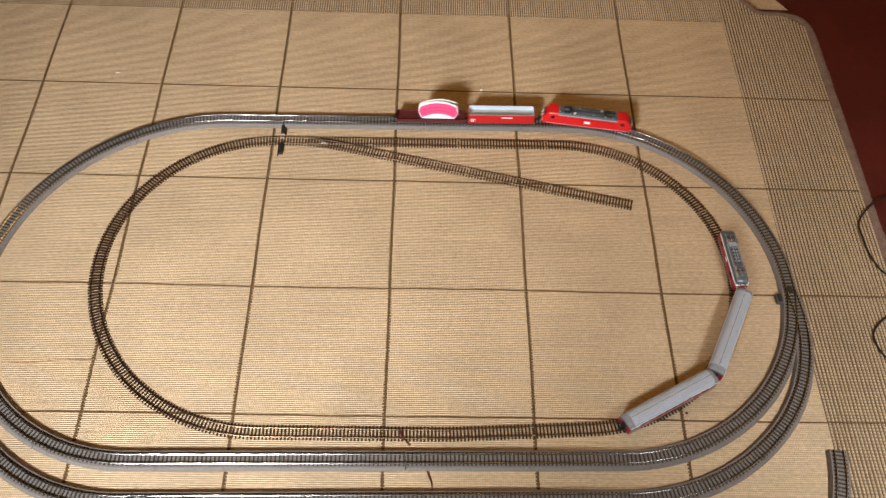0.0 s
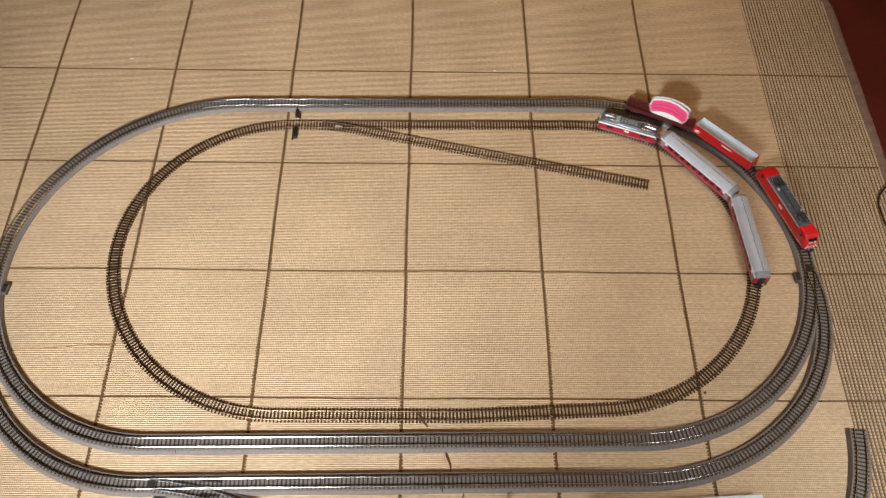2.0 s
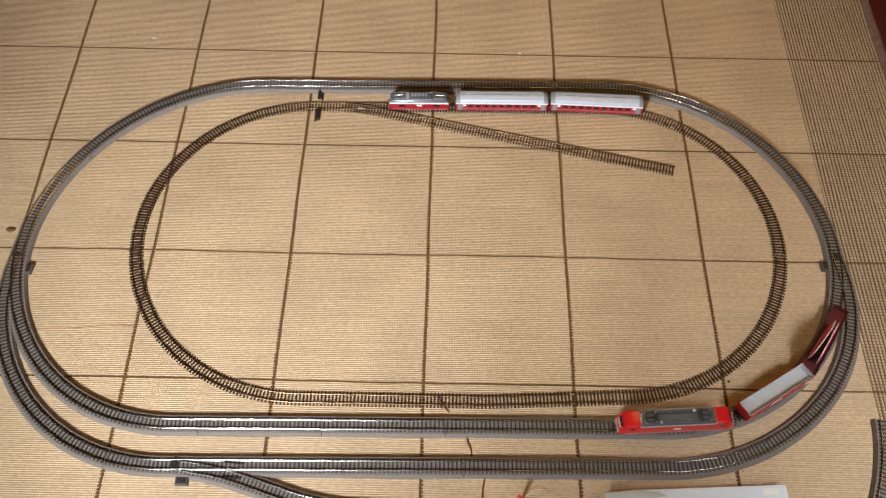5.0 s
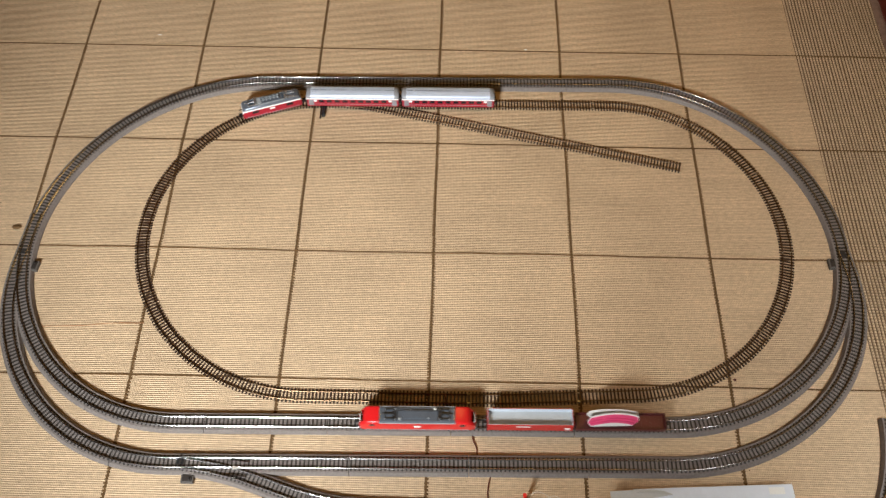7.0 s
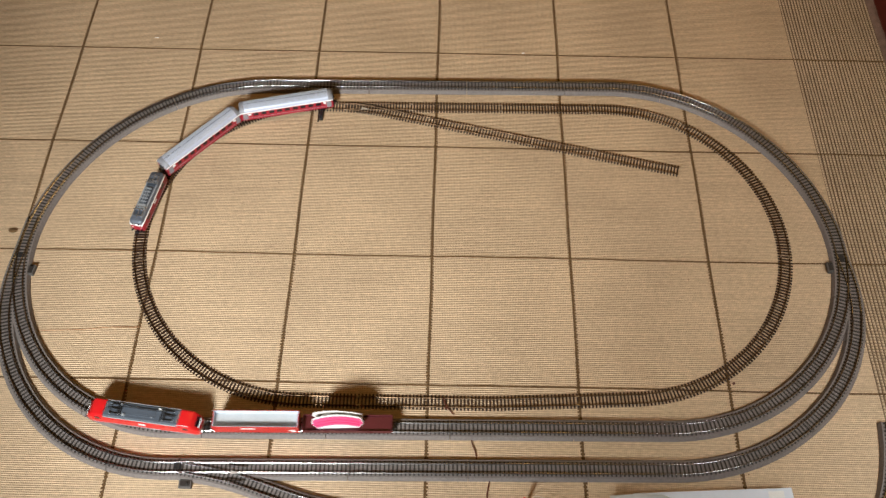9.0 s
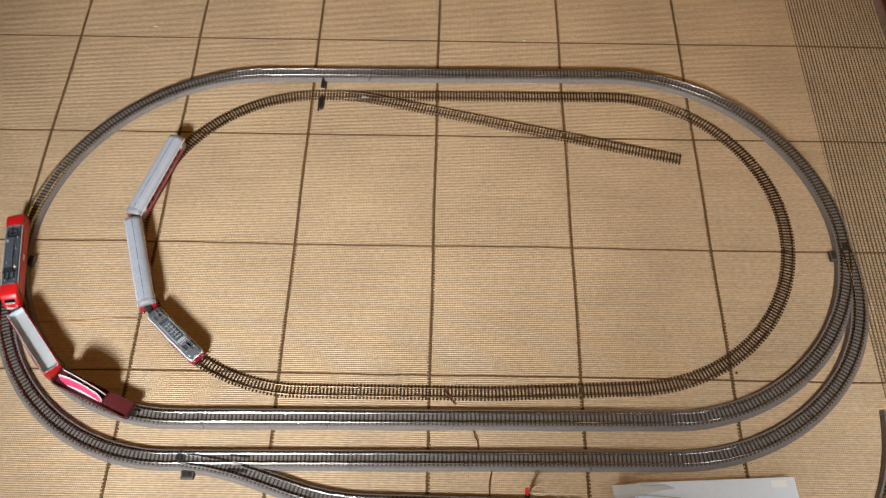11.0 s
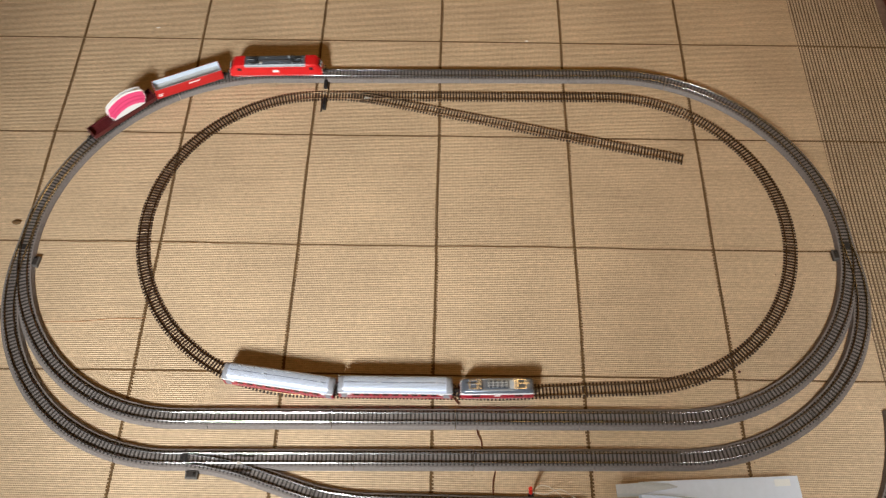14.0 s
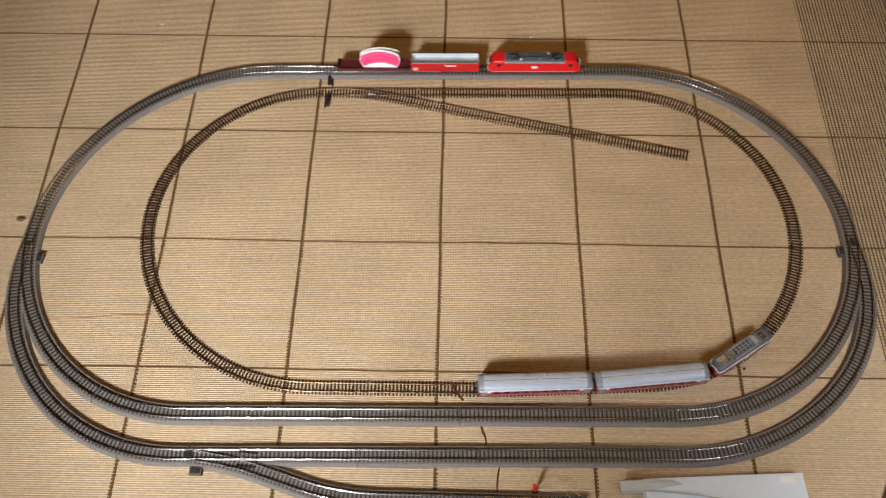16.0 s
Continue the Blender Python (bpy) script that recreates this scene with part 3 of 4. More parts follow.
def electric_loco():
    t = new("electric_locomotive")
    L, w = 0.107, 0.0168
    secs = []
    for x, hw, z1 in ((-L, 0.0125, 0.022), (-L + 0.003, 0.0150, 0.0270), (-L + 0.012, w, 0.0400), (-L + 0.016, w, 0.0424), (-0.070, w, 0.0428)):
        secs.append((x, body_ring(hw, 0.0075, z1, 0.0042)))
    cab = secs
    mid = [(-0.070, body_ring(w, 0.0075, 0.0375, 0.0016)), (0.070, body_ring(w, 0.0075, 0.0375, 0.0016))]
    whole = cab + mid + [(-x, ring) for x, ring in cab[::-1]]
    part("body", loft(whole), M["red"], t, "bright red loco body with raised cab ends", smooth=True)
    part("roof", loft([(-0.0696, [(-0.0164, 0.0372), (0.0164, 0.0372), (0.0128, 0.0418), (-0.0128, 0.0418)]), (0.0696, [(-0.0164, 0.0372), (0.0164, 0.0372), (0.0128, 0.0418), (-0.0128, 0.0418)])]), M["roof_grey"], t, "dark grey recessed roof")
    # reflection off the sloped roof edges, put in as pale grey strips
    part("roof_rail", boxes((-0.0695, 0.0695, -0.0169, -0.0152, 0.0372, 0.0394), (-0.0695, 0.0695, 0.0152, 0.0169, 0.0372, 0.0394), bevel=0.0004), M["hood"], t, "pale grey strip for the sheen on the sloped roof edge")
    part("roof_hatch", boxes((-0.026, 0.026, -0.0085, 0.0085, 0.0416, 0.0432), (-0.012, 0.014, -0.006, 0.006, 0.0430, 0.0440), bevel=0.0006), M["roof_grey"], t)
    pantograph(t, -0.050, -1, 0.0430)
    pantograph(t, 0.050, 1, 0.0430)
    part("busbar", tube([(-0.040, -0.0065, 0.0455), (-0.022, -0.0050, 0.0462), (0.022, -0.0050, 0.0462), (0.040, -0.0065, 0.0455)], 0.0006, 6), M["black"], t, "thin dark roof cable")
    for x, y, s in ((-0.032, -0.0095, 0.0025), (0.040, -0.0095, 0.0015), (0.032, 0.0095, 0.0025), (-0.020, 0.0075, 0.0012), (0.012, -0.0085, 0.0010)):
        bm = bmesh.new()
        cylinder(bm, (x, y, 0.0430), (0, 0, 1), s, 0.0034, 12)
        part("insulator", bm, M["white" if s > 0.002 and y < 0 else "hood"], t, "pale roof insulator")
    for sgn in (-1, 1):
        a = sgn * (L - 0.0052)
        bm = bmesh.new()
        v = [bm.verts.new(p) for p in ((sgn * (L - 0.0024), -0.0095, 0.0283), (sgn * (L - 0.0024), 0.0095, 0.0283), (sgn * (L - 0.0072), 0.0100, 0.0350), (sgn * (L - 0.0072), -0.0100, 0.0350))]
        bm.faces.new(v)
        bmesh.ops.solidify(bm, geom=bm.faces[:], thickness=0.0006)
        part("windscreen", bm, M["glass"], t, "dark cab windscreen")
        part("screen_frame", boxes((*sorted((sgn * (L - 0.0030), sgn * (L - 0.0012))), -0.0095, 0.0095, 0.0268, 0.0277), bevel=0.0002), M["white"], t, "white line below the windscreen")
        part("roof_bar", boxes((*sorted((sgn * 0.0672, sgn * 0.0684)), -0.0110, 0.0110, 0.0418, 0.0436), bevel=0.0003), M["bright"], t, "bright bar across the roof end")
        part("bumper_band", boxes((min(sgn * (L + 0.0006), sgn * (L - 0.003)), max(sgn * (L + 0.0006), sgn * (L - 0.003)), -0.0128, 0.0128, 0.0095, 0.0135), bevel=0.0006), M["white"], t, "white front band")
        for y in (-0.0090, 0.0090):
            bm = bmesh.new()
            cylinder(bm, (sgn * (L + 0.0002), y, 0.0185), (1, 0, 0), 0.0017, 0.0012, 12)
            part("headlight", bm, M["lamp_glass"], t)
        buffers(t, sgn * L, sgn)
        coupler(t, sgn * L, sgn)
        bogie(t, sgn * 0.058, 0.036, 0.0064)
        for s2 in (-1, 1):
            part("cab_window", boxes((min(sgn * 0.078, sgn * 0.087), max(sgn * 0.078, sgn * 0.087), s2 * (w + 0.0002) - 0.0004, s2 * (w + 0.0002) + 0.0004, 0.0265, 0.0345), bevel=0.0002), M["glass"], t)
    part("underframe", boxes((-0.098, 0.098, -0.0148, 0.0148, 0.0050, 0.0080), (-0.030, 0.030, -0.0140, 0.0140, 0.0028, 0.0052), bevel=0.0008), M["black"], t)
    for s2 in (-1, 1):
        y = s2 * (w + 0.0002)
        part("emblem", boxes((-0.0065, 0.0065, y - 0.0003, y + 0.0003, 0.0205, 0.0272)), M["white"], t, "small white side emblem")
        part("grille", boxes(*[(-0.062 + i * 0.016, -0.050 + i * 0.016, y - 0.0003, y + 0.0003, 0.0300, 0.0345) for i in range(8)]), M["red_wagon"], t)
        part("stripe", boxes((-0.096, 0.096, y - 0.00025, y + 0.00025, 0.0095, 0.0104)), M["hood"], t, "thin grey sill line")
    return tagged(t, "bright red electric locomotive with dark grey roof", "model train")


def gondola():
    t = new("open_wagon")
    L, w, z0, z1, th = 0.0785, 0.0165, 0.0085, 0.0350, 0.0012
    part("underframe", boxes((-L, L, -w + 0.002, w - 0.002, 0.0055, z0), (-0.004, 0.004, -w + 0.001, w - 0.001, 0.003, 0.0056), bevel=0.0006), M["black"], t)
    part("floor_board", boxes((-L + th, L - th, -w + th, w - th, z0, z0 + 0.0140)), M["load_floor"], t, "plain grey floor inside, darker than the lining")
    for s in (-1, 1):
        y0, y1 = sorted((s * w, s * (w - th)))
        part("side_wall", boxes((-L, L, y0, y1, z0, z1), bevel=0.0003), M["red_wagon"], t, "red side wall")
        y2, y3 = sorted((s * (w - th), s * (w - th - 0.0006)))
        part("lining", boxes((-L + th, L - th, y2, y3, z0 + 0.013, z1 + 0.0003)), M["inside"], t, "pale grey inner lining")
        part("rib", boxes(*[(-L + 0.004 + i * 0.0215, -L + 0.0055 + i * 0.0215, *sorted((s * w, s * (w + 0.0007))), z0, z1 - 0.001) for i in range(8)]), M["red_wagon"], t)
        yy = sorted((s * (w + 0.0001), s * (w + 0.0009)))
        part("lettering", boxes((0.000, 0.026, *yy, 0.0265, 0.0295)), M["white"], t, "unreadable white lettering")
        part("lettering", boxes((-0.073, -0.064, *yy, 0.0150, 0.0175), (-0.074, -0.062, *yy, 0.0205, 0.0220)), M["white"], t, "unreadable white lettering")
        x0, x1 = sorted((s * L, s * (L - th)))
        part("end_wall", boxes((x0, x1, -w + th, w - th, z0, z1), bevel=0.0003), M["red_wagon"], t, "red end wall")
        x2, x3 = sorted((s * (L - th), s * (L - th - 0.0006)))
        part("lining", boxes((x2, x3, -w + th + 0.0006, w - th - 0.0006, z0 + 0.013, z1 + 0.0003)), M["inside"], t)
        bogie(t, s * 0.050, 0.021, 0.0052)
        buffers(t, s * L, s, reach=0.45)
        coupler(t, s * L, s)
    return tagged(t, "red open freight wagon with pale grey inside", "model train")


def flat_wagon():
    t = new("flat_wagon")
    L, w = 0.0825, 0.0160
    part("deck", boxes((-L, L, -w, w, 0.0070, 0.0125), bevel=0.0007), M["maroon"], t, "dark maroon deck")
    part("plank", boxes(*[(-L + 0.0027 + i * 0.0080, -L + 0.0099 + i * 0.0080, -w + 0.0016, w - 0.0016, 0.0125, 0.0131) for i in range(20)]), M["maroon"], t)
    for s in (-1, 1):
        y0, y1 = sorted((s * w, s * (w - 0.0012)))
        part("side_board", boxes((-L, L, y0, y1, 0.0125, 0.0180), bevel=0.0003), M["maroon"], t)
        for i in range(6):
            part("stake", boxes((-0.070 + i * 0.0275, -0.068 + i * 0.0275, *sorted((s * w, s * (w + 0.001))), 0.009, 0.0195)), M["maroon"], t)
        x0, x1 = sorted((s * L, s * (L - 0.0012)))
        part("end_board", boxes((x0, x1, -w + 0.0012, w - 0.0012, 0.0125, 0.0240), bevel=0.0003), M["maroon"], t)
        bogie(t, s * 0.054, 0.021, 0.0052)
        buffers(t, s * L, s, reach=0.45)
        coupler(t, s * L, s)
    return tagged(t, "dark maroon low sided flat wagon", "model train")


def plate(outline, y0, y1):
    """A board on edge, its outline given in x and z."""
    bm = bmesh.new()
    a = [bm.verts.new((x, y0, z)) for x, z in outline]
    b = [bm.verts.new((x, y1, z)) for x, z in outline]
    bm.faces.new(a)
    bm.faces.new(b[::-1])
    for i in range(len(a)):
        j = (i + 1) % len(a)
        bm.faces.new((a[i], a[j], b[j], b[i]))
    return bm


def arch(half, low, crown, n=18, ruffle=0.0):
    """Points along a flat arch from left to right, wavy where it is scalloped."""
    return [(half * u, low + (crown - low) * (1 - u * u) + ruffle * abs(math.sin(3.5 * math.pi * (u + 1))))
            for u in [2 * i / n - 1 for i in range(n + 1)]]


def fan_load():
    """Two arched pink cards that lean against one another on the flat wagon."""
    t = new("arched_card")
    for s in (-1, 1):
        def stand(name, outline, y, mat, label):
            ob = part(name, plate([(x * 0.94, z) for x, z in outline], s * y, s * (y + 0.0009)), M[mat], t, label)
            ob.matrix_basis = pose(0, s * 0.0078, 0, s * 5, 0, 2.0 if s > 0 else -1.0)
        rim = arch(0.0455, 0.0400, 0.0535, 21, 0.0016)
        stand("card", [(-0.0405, 0.0004), (-0.0490, 0.0165), (-0.0500, 0.0260), (-0.0478, 0.0300), (-0.0482, 0.0350)] + rim
              + [(0.0482, 0.0350), (0.0478, 0.0300), (0.0500, 0.0260), (0.0490, 0.0165), (0.0405, 0.0004)], 0.0, "card", "white card with scalloped rim")
        stand("band", arch(0.0405, 0.0046, 0.0165) + [(0.0485, 0.0190), (0.0475, 0.0260), (0.0455, 0.0355)] + arch(0.0440, 0.0370, 0.0492)[::-1]
              + [(-0.0455, 0.0355), (-0.0475, 0.0260), (-0.0485, 0.0190)], 0.0009, "pink", "pink arched band")
        for z in (0.0135, 0.0235):
            stand("stripe", arch(0.0425, z, z + 0.0122) + arch(0.0425, z + 0.0024, z + 0.0146)[::-1], 0.0018, "pink_dark", "darker pink curved stripe")
    return tagged(t, "pink and white arched cards leaning against one another", "cargo")


def coach():
    t = new("passenger_coach")
    L, w = 0.1060, 0.0168
    part("body", loft([(-L, body_ring(w - 0.0008, 0.0070, 0.0300, 0.0010)), (-L + 0.001, body_ring(w, 0.0068, 0.0302, 0.0010)), (L - 0.001, body_ring(w, 0.0068, 0.0302, 0.0010)), (L, body_ring(w - 0.0008, 0.0070, 0.0300, 0.0010))]), M["red_coach"], t, "dark red coach side")
    ring = [(-w - 0.0004, 0.0300), (w + 0.0004, 0.0300), (w + 0.0002, 0.0318)] + [(w * math.cos(a), 0.0320 + 0.0112 * math.sin(a) ** 0.85) for a in [math.pi * i / 14 for i in range(1, 14)]] + [(-w - 0.0002, 0.0318)]
    small = [(y * 0.93, 0.0300 + (z - 0.0300) * 0.55) for y, z in ring]
    part("roof", loft([(-L + 0.010, ring), (L - 0.010, ring)]), M["silver"], t, "pale silver ribbed arched roof", smooth=True)
    for e in (-1, 1):
        part("roof_end", loft([(e * (L - 0.0102), [(y * 0.995, z - 0.0003) for y, z in ring]), (e * (L - 0.003), [(y * 0.985, 0.0300 + (z - 0.0300) * 0.88) for y, z in ring]), (e * (L + 0.0008), small)]), M["roof_end"], t, "dull grey sloping roof end", smooth=True)
    part("ridge", tube([(-L + 0.011, 0, 0.0431), (L - 0.011, 0, 0.0431)], 0.0006, 6), M["small_hood"], t, "dark ridge line")
    for s in (-1, 1):
        y0, y1 = sorted((s * (w - 0.0002), s * (w + 0.0007)))
        part("gutter", boxes((-L, L, y0, y1, 0.0293, 0.0322), bevel=0.0002), M["white"], t, "white gutter line")
        for yy in (0.0026, 0.0050, 0.0074, 0.0098, 0.0120):
            zz = 0.0320 + 0.0112 * (1 - (yy / w) ** 2) ** 0.425
            part("roof_seam", tube([(-L + 0.012, s * yy, zz), (L - 0.012, s * yy, zz)], 0.00042, 5), M["hood"], t)
        ya, yb = sorted((s * (w - 0.0004), s * (w + 0.0003)))
        for i in range(9):
            x = -0.072 + i * 0.018
            win = part("window", boxes((x - 0.0058, x + 0.0058, ya, yb, 0.0188, 0.0268), bevel=0.0002), M["glass"], t, "dark coach window")
        for x in (-0.0865, 0.0865):
            part("door", boxes((x - 0.0035, x + 0.0035, ya, yb, 0.0215, 0.0275), bevel=0.0002), M["white"], t, "white panel beside the door")
            part("door", boxes((x + math.copysign(0.0095, x) - 0.0055, x + math.copysign(0.0095, x) + 0.0055, ya, yb, 0.0090, 0.0275), bevel=0.0002), M["roof_end"], t, "dull grey entrance door")
        part("sill_line", boxes((-L + 0.002, L - 0.002, *sorted((s * w, s * (w + 0.0003))), 0.0125, 0.0132)), M["hood"], t)
        part("gangway", boxes((*sorted((s * L, s * (L + 0.003))), -0.0065, 0.0065, 0.0085, 0.0290), bevel=0.0008), M["black"], t, "dark gangway bellows")
        bogie(t, s * 0.073, 0.026, 0.0052)
        buffers(t, s * L, s)
        coupler(t, s * L, s)
    for x in (-0.070, -0.030, 0.008, 0.046, 0.078):
        bm = bmesh.new()
        cylinder(bm, (x, 0.0, 0.0432), (0, 0, 1), 0.0009, 0.0016, 10)
        part("roof_vent", bm, M["white"], t)
    part("underframe", boxes((-L + 0.002, L - 0.002, -0.0145, 0.0145, 0.0050, 0.0070), (-0.030, 0.026, -0.0135, 0.0135, 0.0025, 0.0052), bevel=0.0006), M["black"], t)
    return tagged(t, "red passenger coach with pale silver roof", "model train")


def small_loco():
    t = new("small_locomotive")
    L, w = 0.0690, 0.0162
    prof = [(-L, 0.0135, 0.0225), (-L + 0.003, 0.0150, 0.0262), (-L + 0.008, w, 0.0275), (L - 0.008, w, 0.0275), (L - 0.003, 0.0150, 0.0262), (L, 0.0135, 0.0225)]
    part("body", loft([(x, body_ring(h, 0.0068, z, 0.0020)) for x, h, z in prof]), M["red_coach"], t, "red lower body", smooth=True)
    part("waist_band", loft([(x * 0.995, body_ring(h * 0.998, z - 0.0012, z + 0.0018, 0.0016)) for x, h, z in prof]), M["white"], t, "white band below the roof", smooth=True)
    part("roof", loft([(x * 0.975, body_ring(h * 0.93, z + 0.0010, z + 0.0085, 0.0058)) for x, h, z in prof]), M["small_roof"], t, "pale silver roof", smooth=True)
    part("hood", boxes((-0.021, 0.021, -0.0075, 0.0075, 0.0355, 0.0395), bevel=0.0016), M["small_hood"], t, "dark slatted roof hood")
    for i in range(5):
        part("slat", boxes((-0.0168 + i * 0.0084 - 0.0009, -0.0168 + i * 0.0084 + 0.0009, -0.0070, 0.0070, 0.0392, 0.0400)), M["hood"], t, "pale grey slat")
    for yy in (-0.0025, 0.0025):
        part("slat", boxes((-0.0195, 0.0195, yy - 0.0004, yy + 0.0004, 0.0393, 0.0402)), M["hood"], t, "pale grey slat")
    part("roof_box", boxes((0.0225, 0.0325, -0.0085, 0.0085, 0.0350, 0.0388), bevel=0.0008), M["hood"], t, "pale roof equipment box")
    # low dark boxes set on the roof at the current collectors
    for x in (-0.034, 0.046):
        part("roof_recess", boxes((x - 0.0070, x + 0.0070, -0.0095, 0.0095, 0.0345, 0.0364), bevel=0.0004), M["small_hood"], t, "low dark box at the current collector")
    part("roof_walk", boxes((-0.030, 0.030, -0.0118, -0.0100, 0.0345, 0.0362), (-0.030, 0.030, 0.0100, 0.0118, 0.0345, 0.0362)), M["hood"], t)
    pantograph(t, -0.044, -1, 0.0372, "bright", 0.034)
    pantograph(t, 0.044, 1, 0.0372, "bright", 0.034)
    for s in (-1, 1):
        ya, yb = sorted((s * (w - 0.0004), s * (w + 0.0004)))
        for x in (-0.040, 0.040):
            part("window", boxes((x - 0.0075, x + 0.0075, ya, yb, 0.0175, 0.0245), bevel=0.0002), M["glass"], t, "dark side window")
        part("window", boxes((-0.006, 0.006, ya, yb, 0.0185, 0.0240), bevel=0.0002), M["white"], t, "white side panel")
        part("sill_line", boxes((-0.062, 0.062, *sorted((s * w, s * (w + 0.0003))), 0.0085, 0.0093)), M["hood"], t)
        for yy in (-0.0055, 0.0055):
            part("windscreen", boxes((*sorted((s * (L - 0.0045), s * (L - 0.0012))), yy - 0.0042, yy + 0.0042, 0.0215, 0.0275), bevel=0.0004), M["glass"], t)
        for yy in (-0.0095, 0.0095):
            bm = bmesh.new()
            cylinder(bm, (s * L, yy, 0.0165), (1, 0, 0), 0.0015, 0.0012, 12)
            part("headlight", bm, M["lamp_glass"], t)
        bogie(t, s * 0.040, 0.030, 0.0060)
        buffers(t, s * L, s)
        coupler(t, s * L, s)
    part("underframe", boxes((-0.064, 0.064, -0.0140, 0.0140, 0.0050, 0.0072), (-0.018, 0.018, -0.0130, 0.0130, 0.0028, 0.0052), bevel=0.0006), M["black"], t)
    return tagged(t, "small red electric locomotive with silver roof and dark grille", "model train")


# ---------------------------------------------------------------- loose things on the rug


def carton():
    t = new("flat_carton")
    part("tray", boxes((-0.142, 0.142, -0.20, 0.0, 0.0006, 0.024), bevel=0.0012), M["box"], t, "pale blue white board tray")
    part("sticker", boxes((0.098, 0.126, -0.018, -0.0055, 0.0240, 0.0243)), M["white"], t, "blank white sticker")
    bm = prism(((-0.185, -0.022), (-0.143, -0.022), (-0.075, -0.013), (-0.09, -0.006), (-0.143, -0.001), (-0.143, -0.003), (-0.185, -0.004)), 0.0244, 0.0268)
    part("tongue", bm, M["slip"], t, "grey folded board tongue")
    for pts in (((-0.138, -0.0075, 0.0272), (-0.10, -0.009, 0.0272), (-0.078, -0.0135, 0.0272)), ((-0.150, -0.0225, 0.0272), (-0.09, -0.028, 0.0272), (-0.02, -0.040, 0.0272), (0.03, -0.052, 0.0272))):
        part("fold_line", tube(smooth_line(pts, 6), 0.0011, 5), M["slip"], t)
    part("support", boxes((-0.180, -0.142, -0.020, -0.006, 0.0006, 0.0243), bevel=0.0006), M["slip"], t)
    t.matrix_basis = pose(0.513, -0.490, 0, 0, 0, 3.2)
    tagged(t, "pale blue white flat carton with a sticker", "carton")


def signal():
    t = new("track_signal")
    part("base", boxes((-0.005, 0.005, -0.004, 0.004, 0.0006, 0.004), bevel=0.0008), M["black"], t)
    bm = bmesh.new()
    cylinder(bm, (0, 0, 0.013), (0, 0, 1), 0.0016, 0.020, 10)
    part("mast", bm, M["black"], t)
    part("collar", boxes((-0.0026, 0.0026, -0.0026, 0.0026, 0.0165, 0.0190), bevel=0.0006), M["white"], t)
    bm = bmesh.new()
    cylinder(bm, (0, 0, 0.031), (0, 0, 1), 0.0036, 0.026, 14)
    part("head", bm, M["signal_red"], t, "red signal head")
    t.matrix_basis = pose(0.180, -0.519, 0, 0, -6, 0)
    tagged(t, "small red headed signal post with pale wires", "signal")
    for pts in (((0.182, -0.512, 0.004), (0.200, -0.505, 0.016), (0.222, -0.515, 0.018), (0.245, -0.535, 0.010), (0.27, -0.56, 0.003)), ((0.182, -0.514, 0.004), (0.205, -0.520, 0.012), (0.232, -0.512, 0.016), (0.262, -0.528, 0.008), (0.30, -0.55, 0.002))):
        tagged(part("signal_wire", tube(smooth_line(pts, 8), 0.0006, 5), M["wire_white"]), "thin pale wire curling from the signal", "wire")


def wires():
    for pts in (((0.030, -0.318, 0.003), (0.036, -0.333, 0.004), (0.050, -0.350, 0.002)), ((0.083, -0.395, 0.002), (0.086, -0.410, 0.0035), (0.091, -0.421, 0.0025), (0.094, -0.442, 0.0015)), ((0.117, -0.475, 0.002), (0.113, -0.492, 0.004), (0.112, -0.508, 0.003), (0.113, -0.53, 0.002)), ((0.028, -0.333, 0.0025), (0.037, -0.338, 0.005), (0.042, -0.332, 0.0025))):
        tagged(part("track_wire", tube(smooth_line(pts, 8), 0.0011, 6), M["wire"]), "thin brown feeder wire crossing under the track", "wire")
    loop = ((1.20, 0.30, -0.005), (1.125, 0.262, 0.008), (1.085, 0.232, 0.006), (1.058, 0.195, 0.0035), (1.056, 0.150, 0.0035), (1.060, 0.105, 0.0035), (1.080, 0.060, 0.0035), (1.120, 0.050, 0.008), (1.17, 0.02, -0.005))
    tagged(part("power_cable", tube(smooth_line(loop, 10), 0.0021, 8), M["wire_black"]), "black power cable looping onto the rug edge", "cable")
    loop2 = ((1.19, -0.04, -0.005), (1.12, -0.035, 0.008), (1.055, -0.050, 0.0035), (1.020, -0.078, 0.0035), (1.010, -0.105, 0.0035), (1.022, -0.145, 0.0035), (1.060, -0.185, 0.0035), (1.12, -0.20, 0.008), (1.19, -0.20, -0.005))
    tagged(part("power_cable", tube(smooth_line(loop2, 10), 0.0021, 8), M["wire_black"]), "black power cable looping onto the rug edge", "cable")


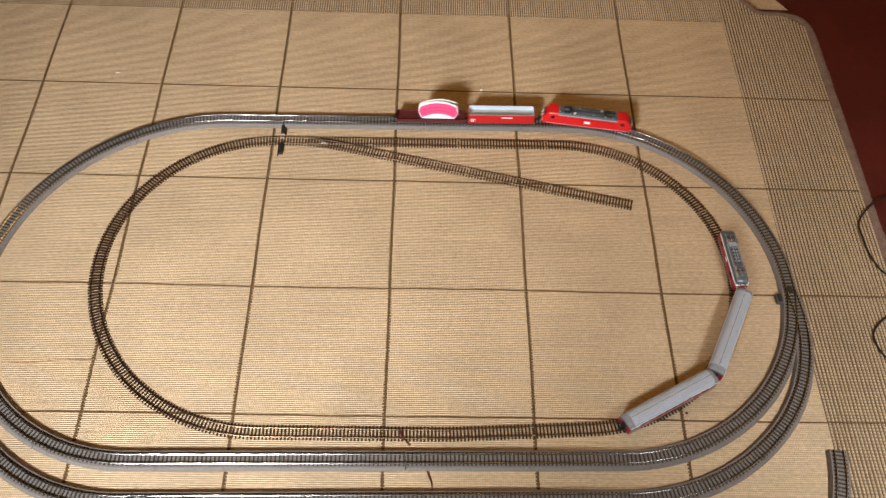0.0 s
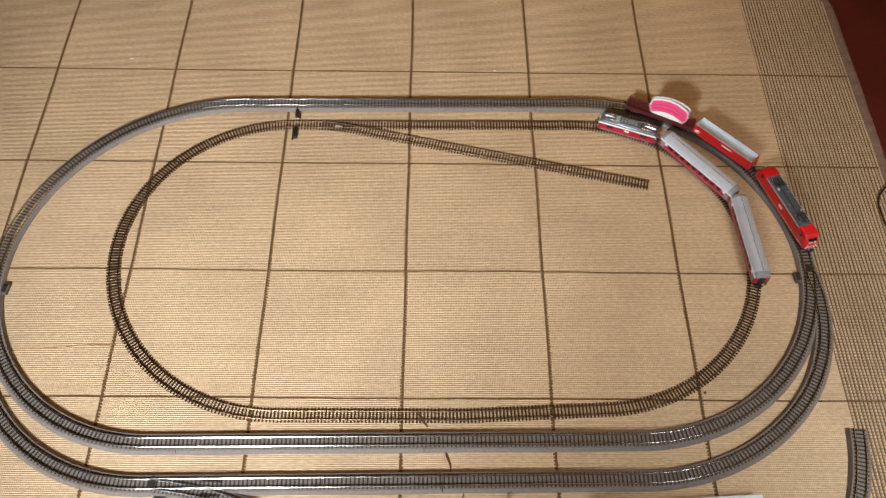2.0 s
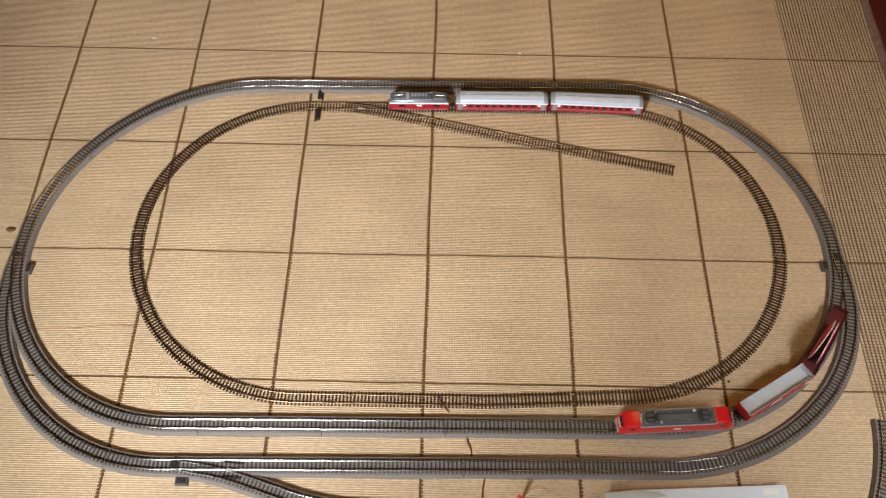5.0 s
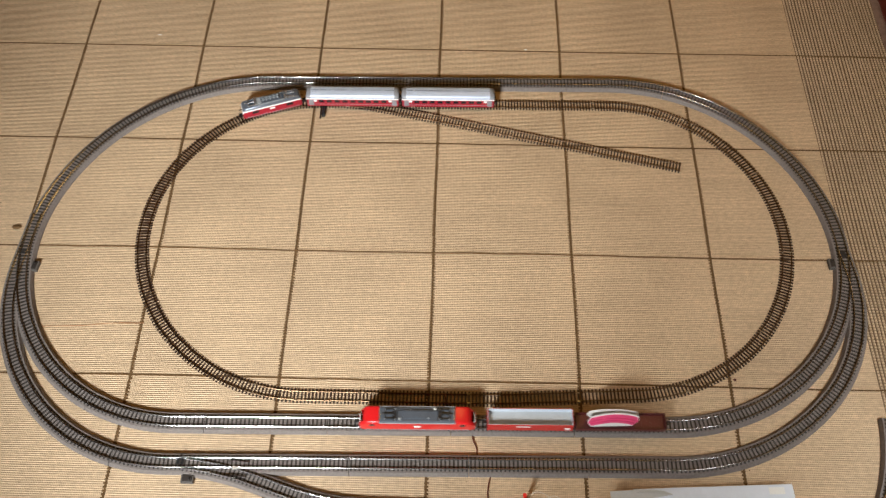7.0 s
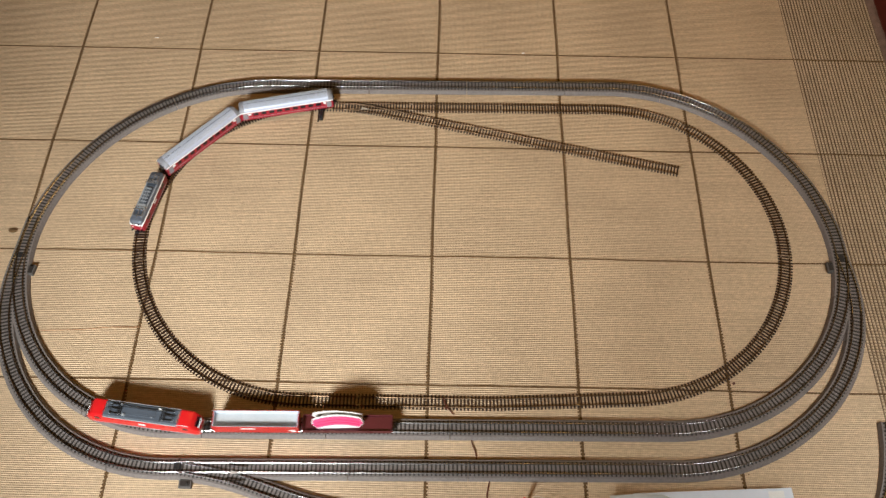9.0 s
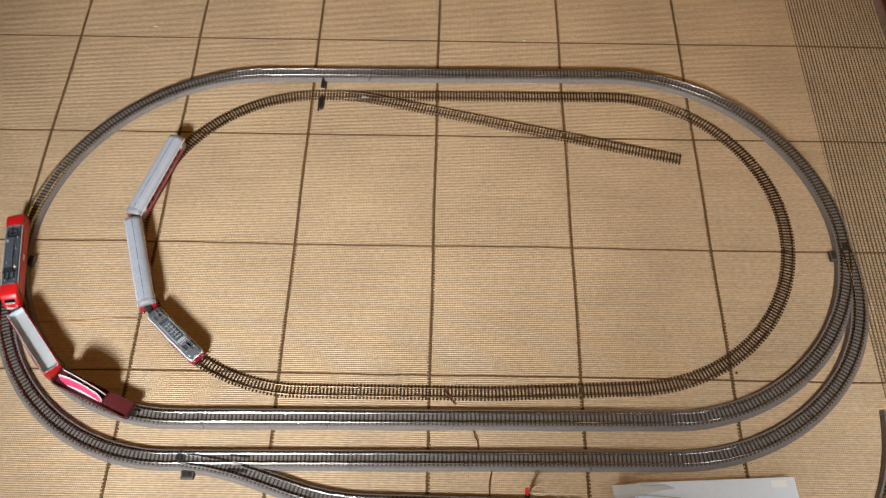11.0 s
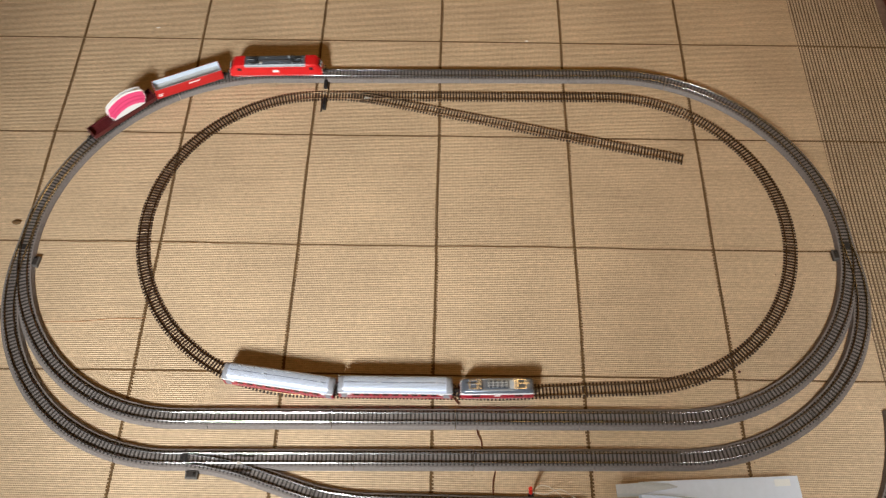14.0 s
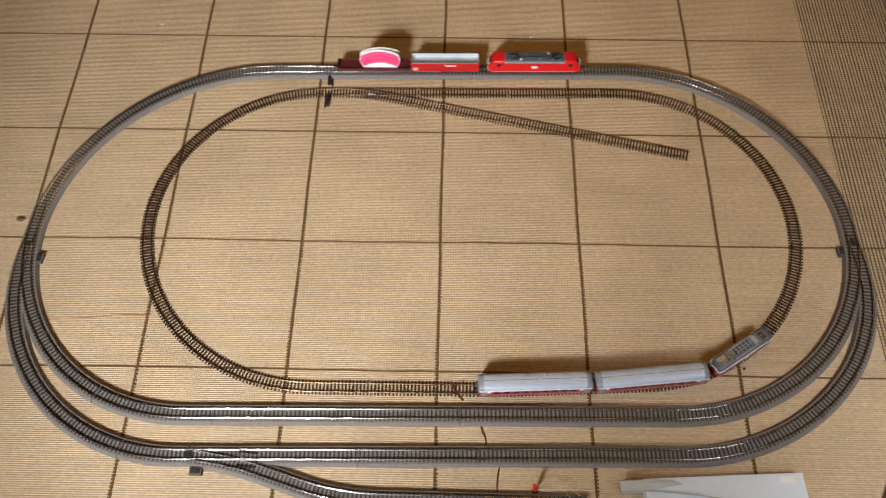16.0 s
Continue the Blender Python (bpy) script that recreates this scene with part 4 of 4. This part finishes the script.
def crumbs():
    """Lint and specks that lie on the weave."""
    for x, y, sx, sy, mat, lab in ((-0.695, 0.615, 0.006, 0.0014, "card", "white lint scrap"), (0.208, 0.585, 0.0035, 0.002, "card", "white lint scrap"), (0.590, -0.275, 0.0028, 0.0028, "wire", "small brown bead"), (-0.893, 0.042, 0.010, 0.005, "seam", "brown flattened chip")):
        bm = bmesh.new()
        bmesh.ops.create_icosphere(bm, subdivisions=2, radius=1.0)
        for v in bm.verts:
            k = 1 + 0.25 * noise.noise(v.co * 2 + Vector((x * 30, y * 30, 0)))
            v.co = Vector((v.co.x * sx * k, v.co.y * sy * k, v.co.z * min(sx, sy) * 0.7 * k))
        ob = part("speck", bm, M[mat])
        ob.location = (x, y, min(sx, sy) * 0.5 + 0.0006)
        tagged(ob, lab + " lying on the rug", "speck")
    vs, fs = [], []
    rr = random.Random(5)
    for _ in range(70):
        x, y, s, h = rr.uniform(-1.0, 0.85), rr.uniform(-0.5, 0.8), rr.uniform(0.0005, 0.0013), 0.0013
        b = len(vs)
        vs += [(x - s, y - s * 0.7, 0.0004), (x + s, y - s * 0.6, 0.0004), (x + s * 0.8, y + s, 0.0004), (x - s * 0.9, y + s * 0.8, 0.0004), (x, y, h)]
        fs += [(b, b + 1, b + 4), (b + 1, b + 2, b + 4), (b + 2, b + 3, b + 4), (b + 3, b, b + 4)]
    me = bpy.data.meshes.new("crumbs")
    me.from_pydata(vs, [], fs)
    me.materials.append(M["seam"])
    tagged(new("crumbs", me), "tiny dark crumbs scattered over the rug", "crumbs", kind="stuff")


floor_and_room()
rug()
under_mat()
tracks()
LOCO, OPEN_WAGON, FLAT_WAGON, FAN = electric_loco(), gondola(), flat_wagon(), fan_load()
SHUNTER, COACH_A = small_loco(), coach()
COACH_B = copy_thing(COACH_A, Matrix())
for ob in (COACH_A, COACH_B):
    ob["group"] = "coaches of the inner train"
carton()
signal()
wires()
crumbs()
lay_sleepers()

# ---------------------------------------------------------------- what moves
# how far the middle of each engine has gone along its line, in metres, at each second
OUTER_RUN = ((0, 0.848), (0.5, 0.978), (1, 1.107), (1.5, 1.236), (2, 1.366), (2.5, 1.498), (3, 1.626), (3.5, 1.747), (4, 1.869), (6.5, 2.471), (7, 2.596), (7.5, 2.721),
             (8, 2.846), (8.5, 2.972), (9, 3.097), (11.5, 3.705), (12, 3.836), (12.5, 3.971), (13, 4.107), (13.5, 4.245), (14, 4.386), (14.5, 4.532), (15, 4.682), (15.5, 4.830), (16, 4.977))
INNER_RUN = ((0, 1.198), (0.5, 1.090), (1, 0.987), (1.5, 0.884), (2, 0.787), (2.5, 0.692), (3, 0.598), (3.5, 0.507), (4, 0.418), (6.5, -0.026), (7, -0.117), (7.5, -0.209),
             (8, -0.301), (8.5, -0.394), (9, -0.487), (11.5, -0.956), (12, -1.056), (12.5, -1.161), (13, -1.271), (13.5, -1.386), (14, -1.504), (14.5, -1.625), (15, -1.744), (15.5, -1.863), (16, -1.978))


def run(table, t):
    """Smooth distance at time t."""
    ts, ss = [r[0] for r in table], [r[1] for r in table]
    n = len(ts)

    def slope(i):
        if i == 0:
            return (ss[1] - ss[0]) / (ts[1] - ts[0])
        if i == n - 1:
            return (ss[-1] - ss[-2]) / (ts[-1] - ts[-2])
        return (ss[i + 1] - ss[i - 1]) / (ts[i + 1] - ts[i - 1])
    i = max(j for j in range(n - 1) if ts[j] <= t or j == 0)
    h = ts[i + 1] - ts[i]
    u = (t - ts[i]) / h
    return ((2 * u ** 3 - 3 * u * u + 1) * ss[i] + (u ** 3 - 2 * u * u + u) * h * slope(i) + (3 * u * u - 2 * u ** 3) * ss[i + 1] + (u ** 3 - u * u) * h * slope(i + 1))


def on_line(line, s, wheelbase, z, forward):
    """The pose of a vehicle whose two bogies stand on the line."""
    x0, y0, _ = line.ring(s - forward * wheelbase)
    x1, y1, _ = line.ring(s + forward * wheelbase)
    return pose((x0 + x1) / 2, (y0 + y1) / 2, z, 0, 0, math.degrees(math.atan2(y1 - y0, x1 - x0)))


def motions():
    times = [i * 0.2 for i in range(81)]
    for thing, back, base, dz in ((LOCO, 0.0, 0.058, 0.0), (OPEN_WAGON, 0.2070, 0.050, 0.0), (FLAT_WAGON, 0.3740, 0.054, 0.0), (FAN, 0.3575, 0.054, 0.0131)):
        walk(thing, [(t, on_line(OVAL, run(OUTER_RUN, t) - back, base, RAIL_OUTER + dz, 1)) for t in times])
    for thing, back, base in ((SHUNTER, 0.0, 0.040), (COACH_A, 0.191, 0.073), (COACH_B, 0.411, 0.073)):
        walk(thing, [(t, on_line(INNER, run(INNER_RUN, t) + back, base, RAIL_INNER, -1)) for t in times])


motions()
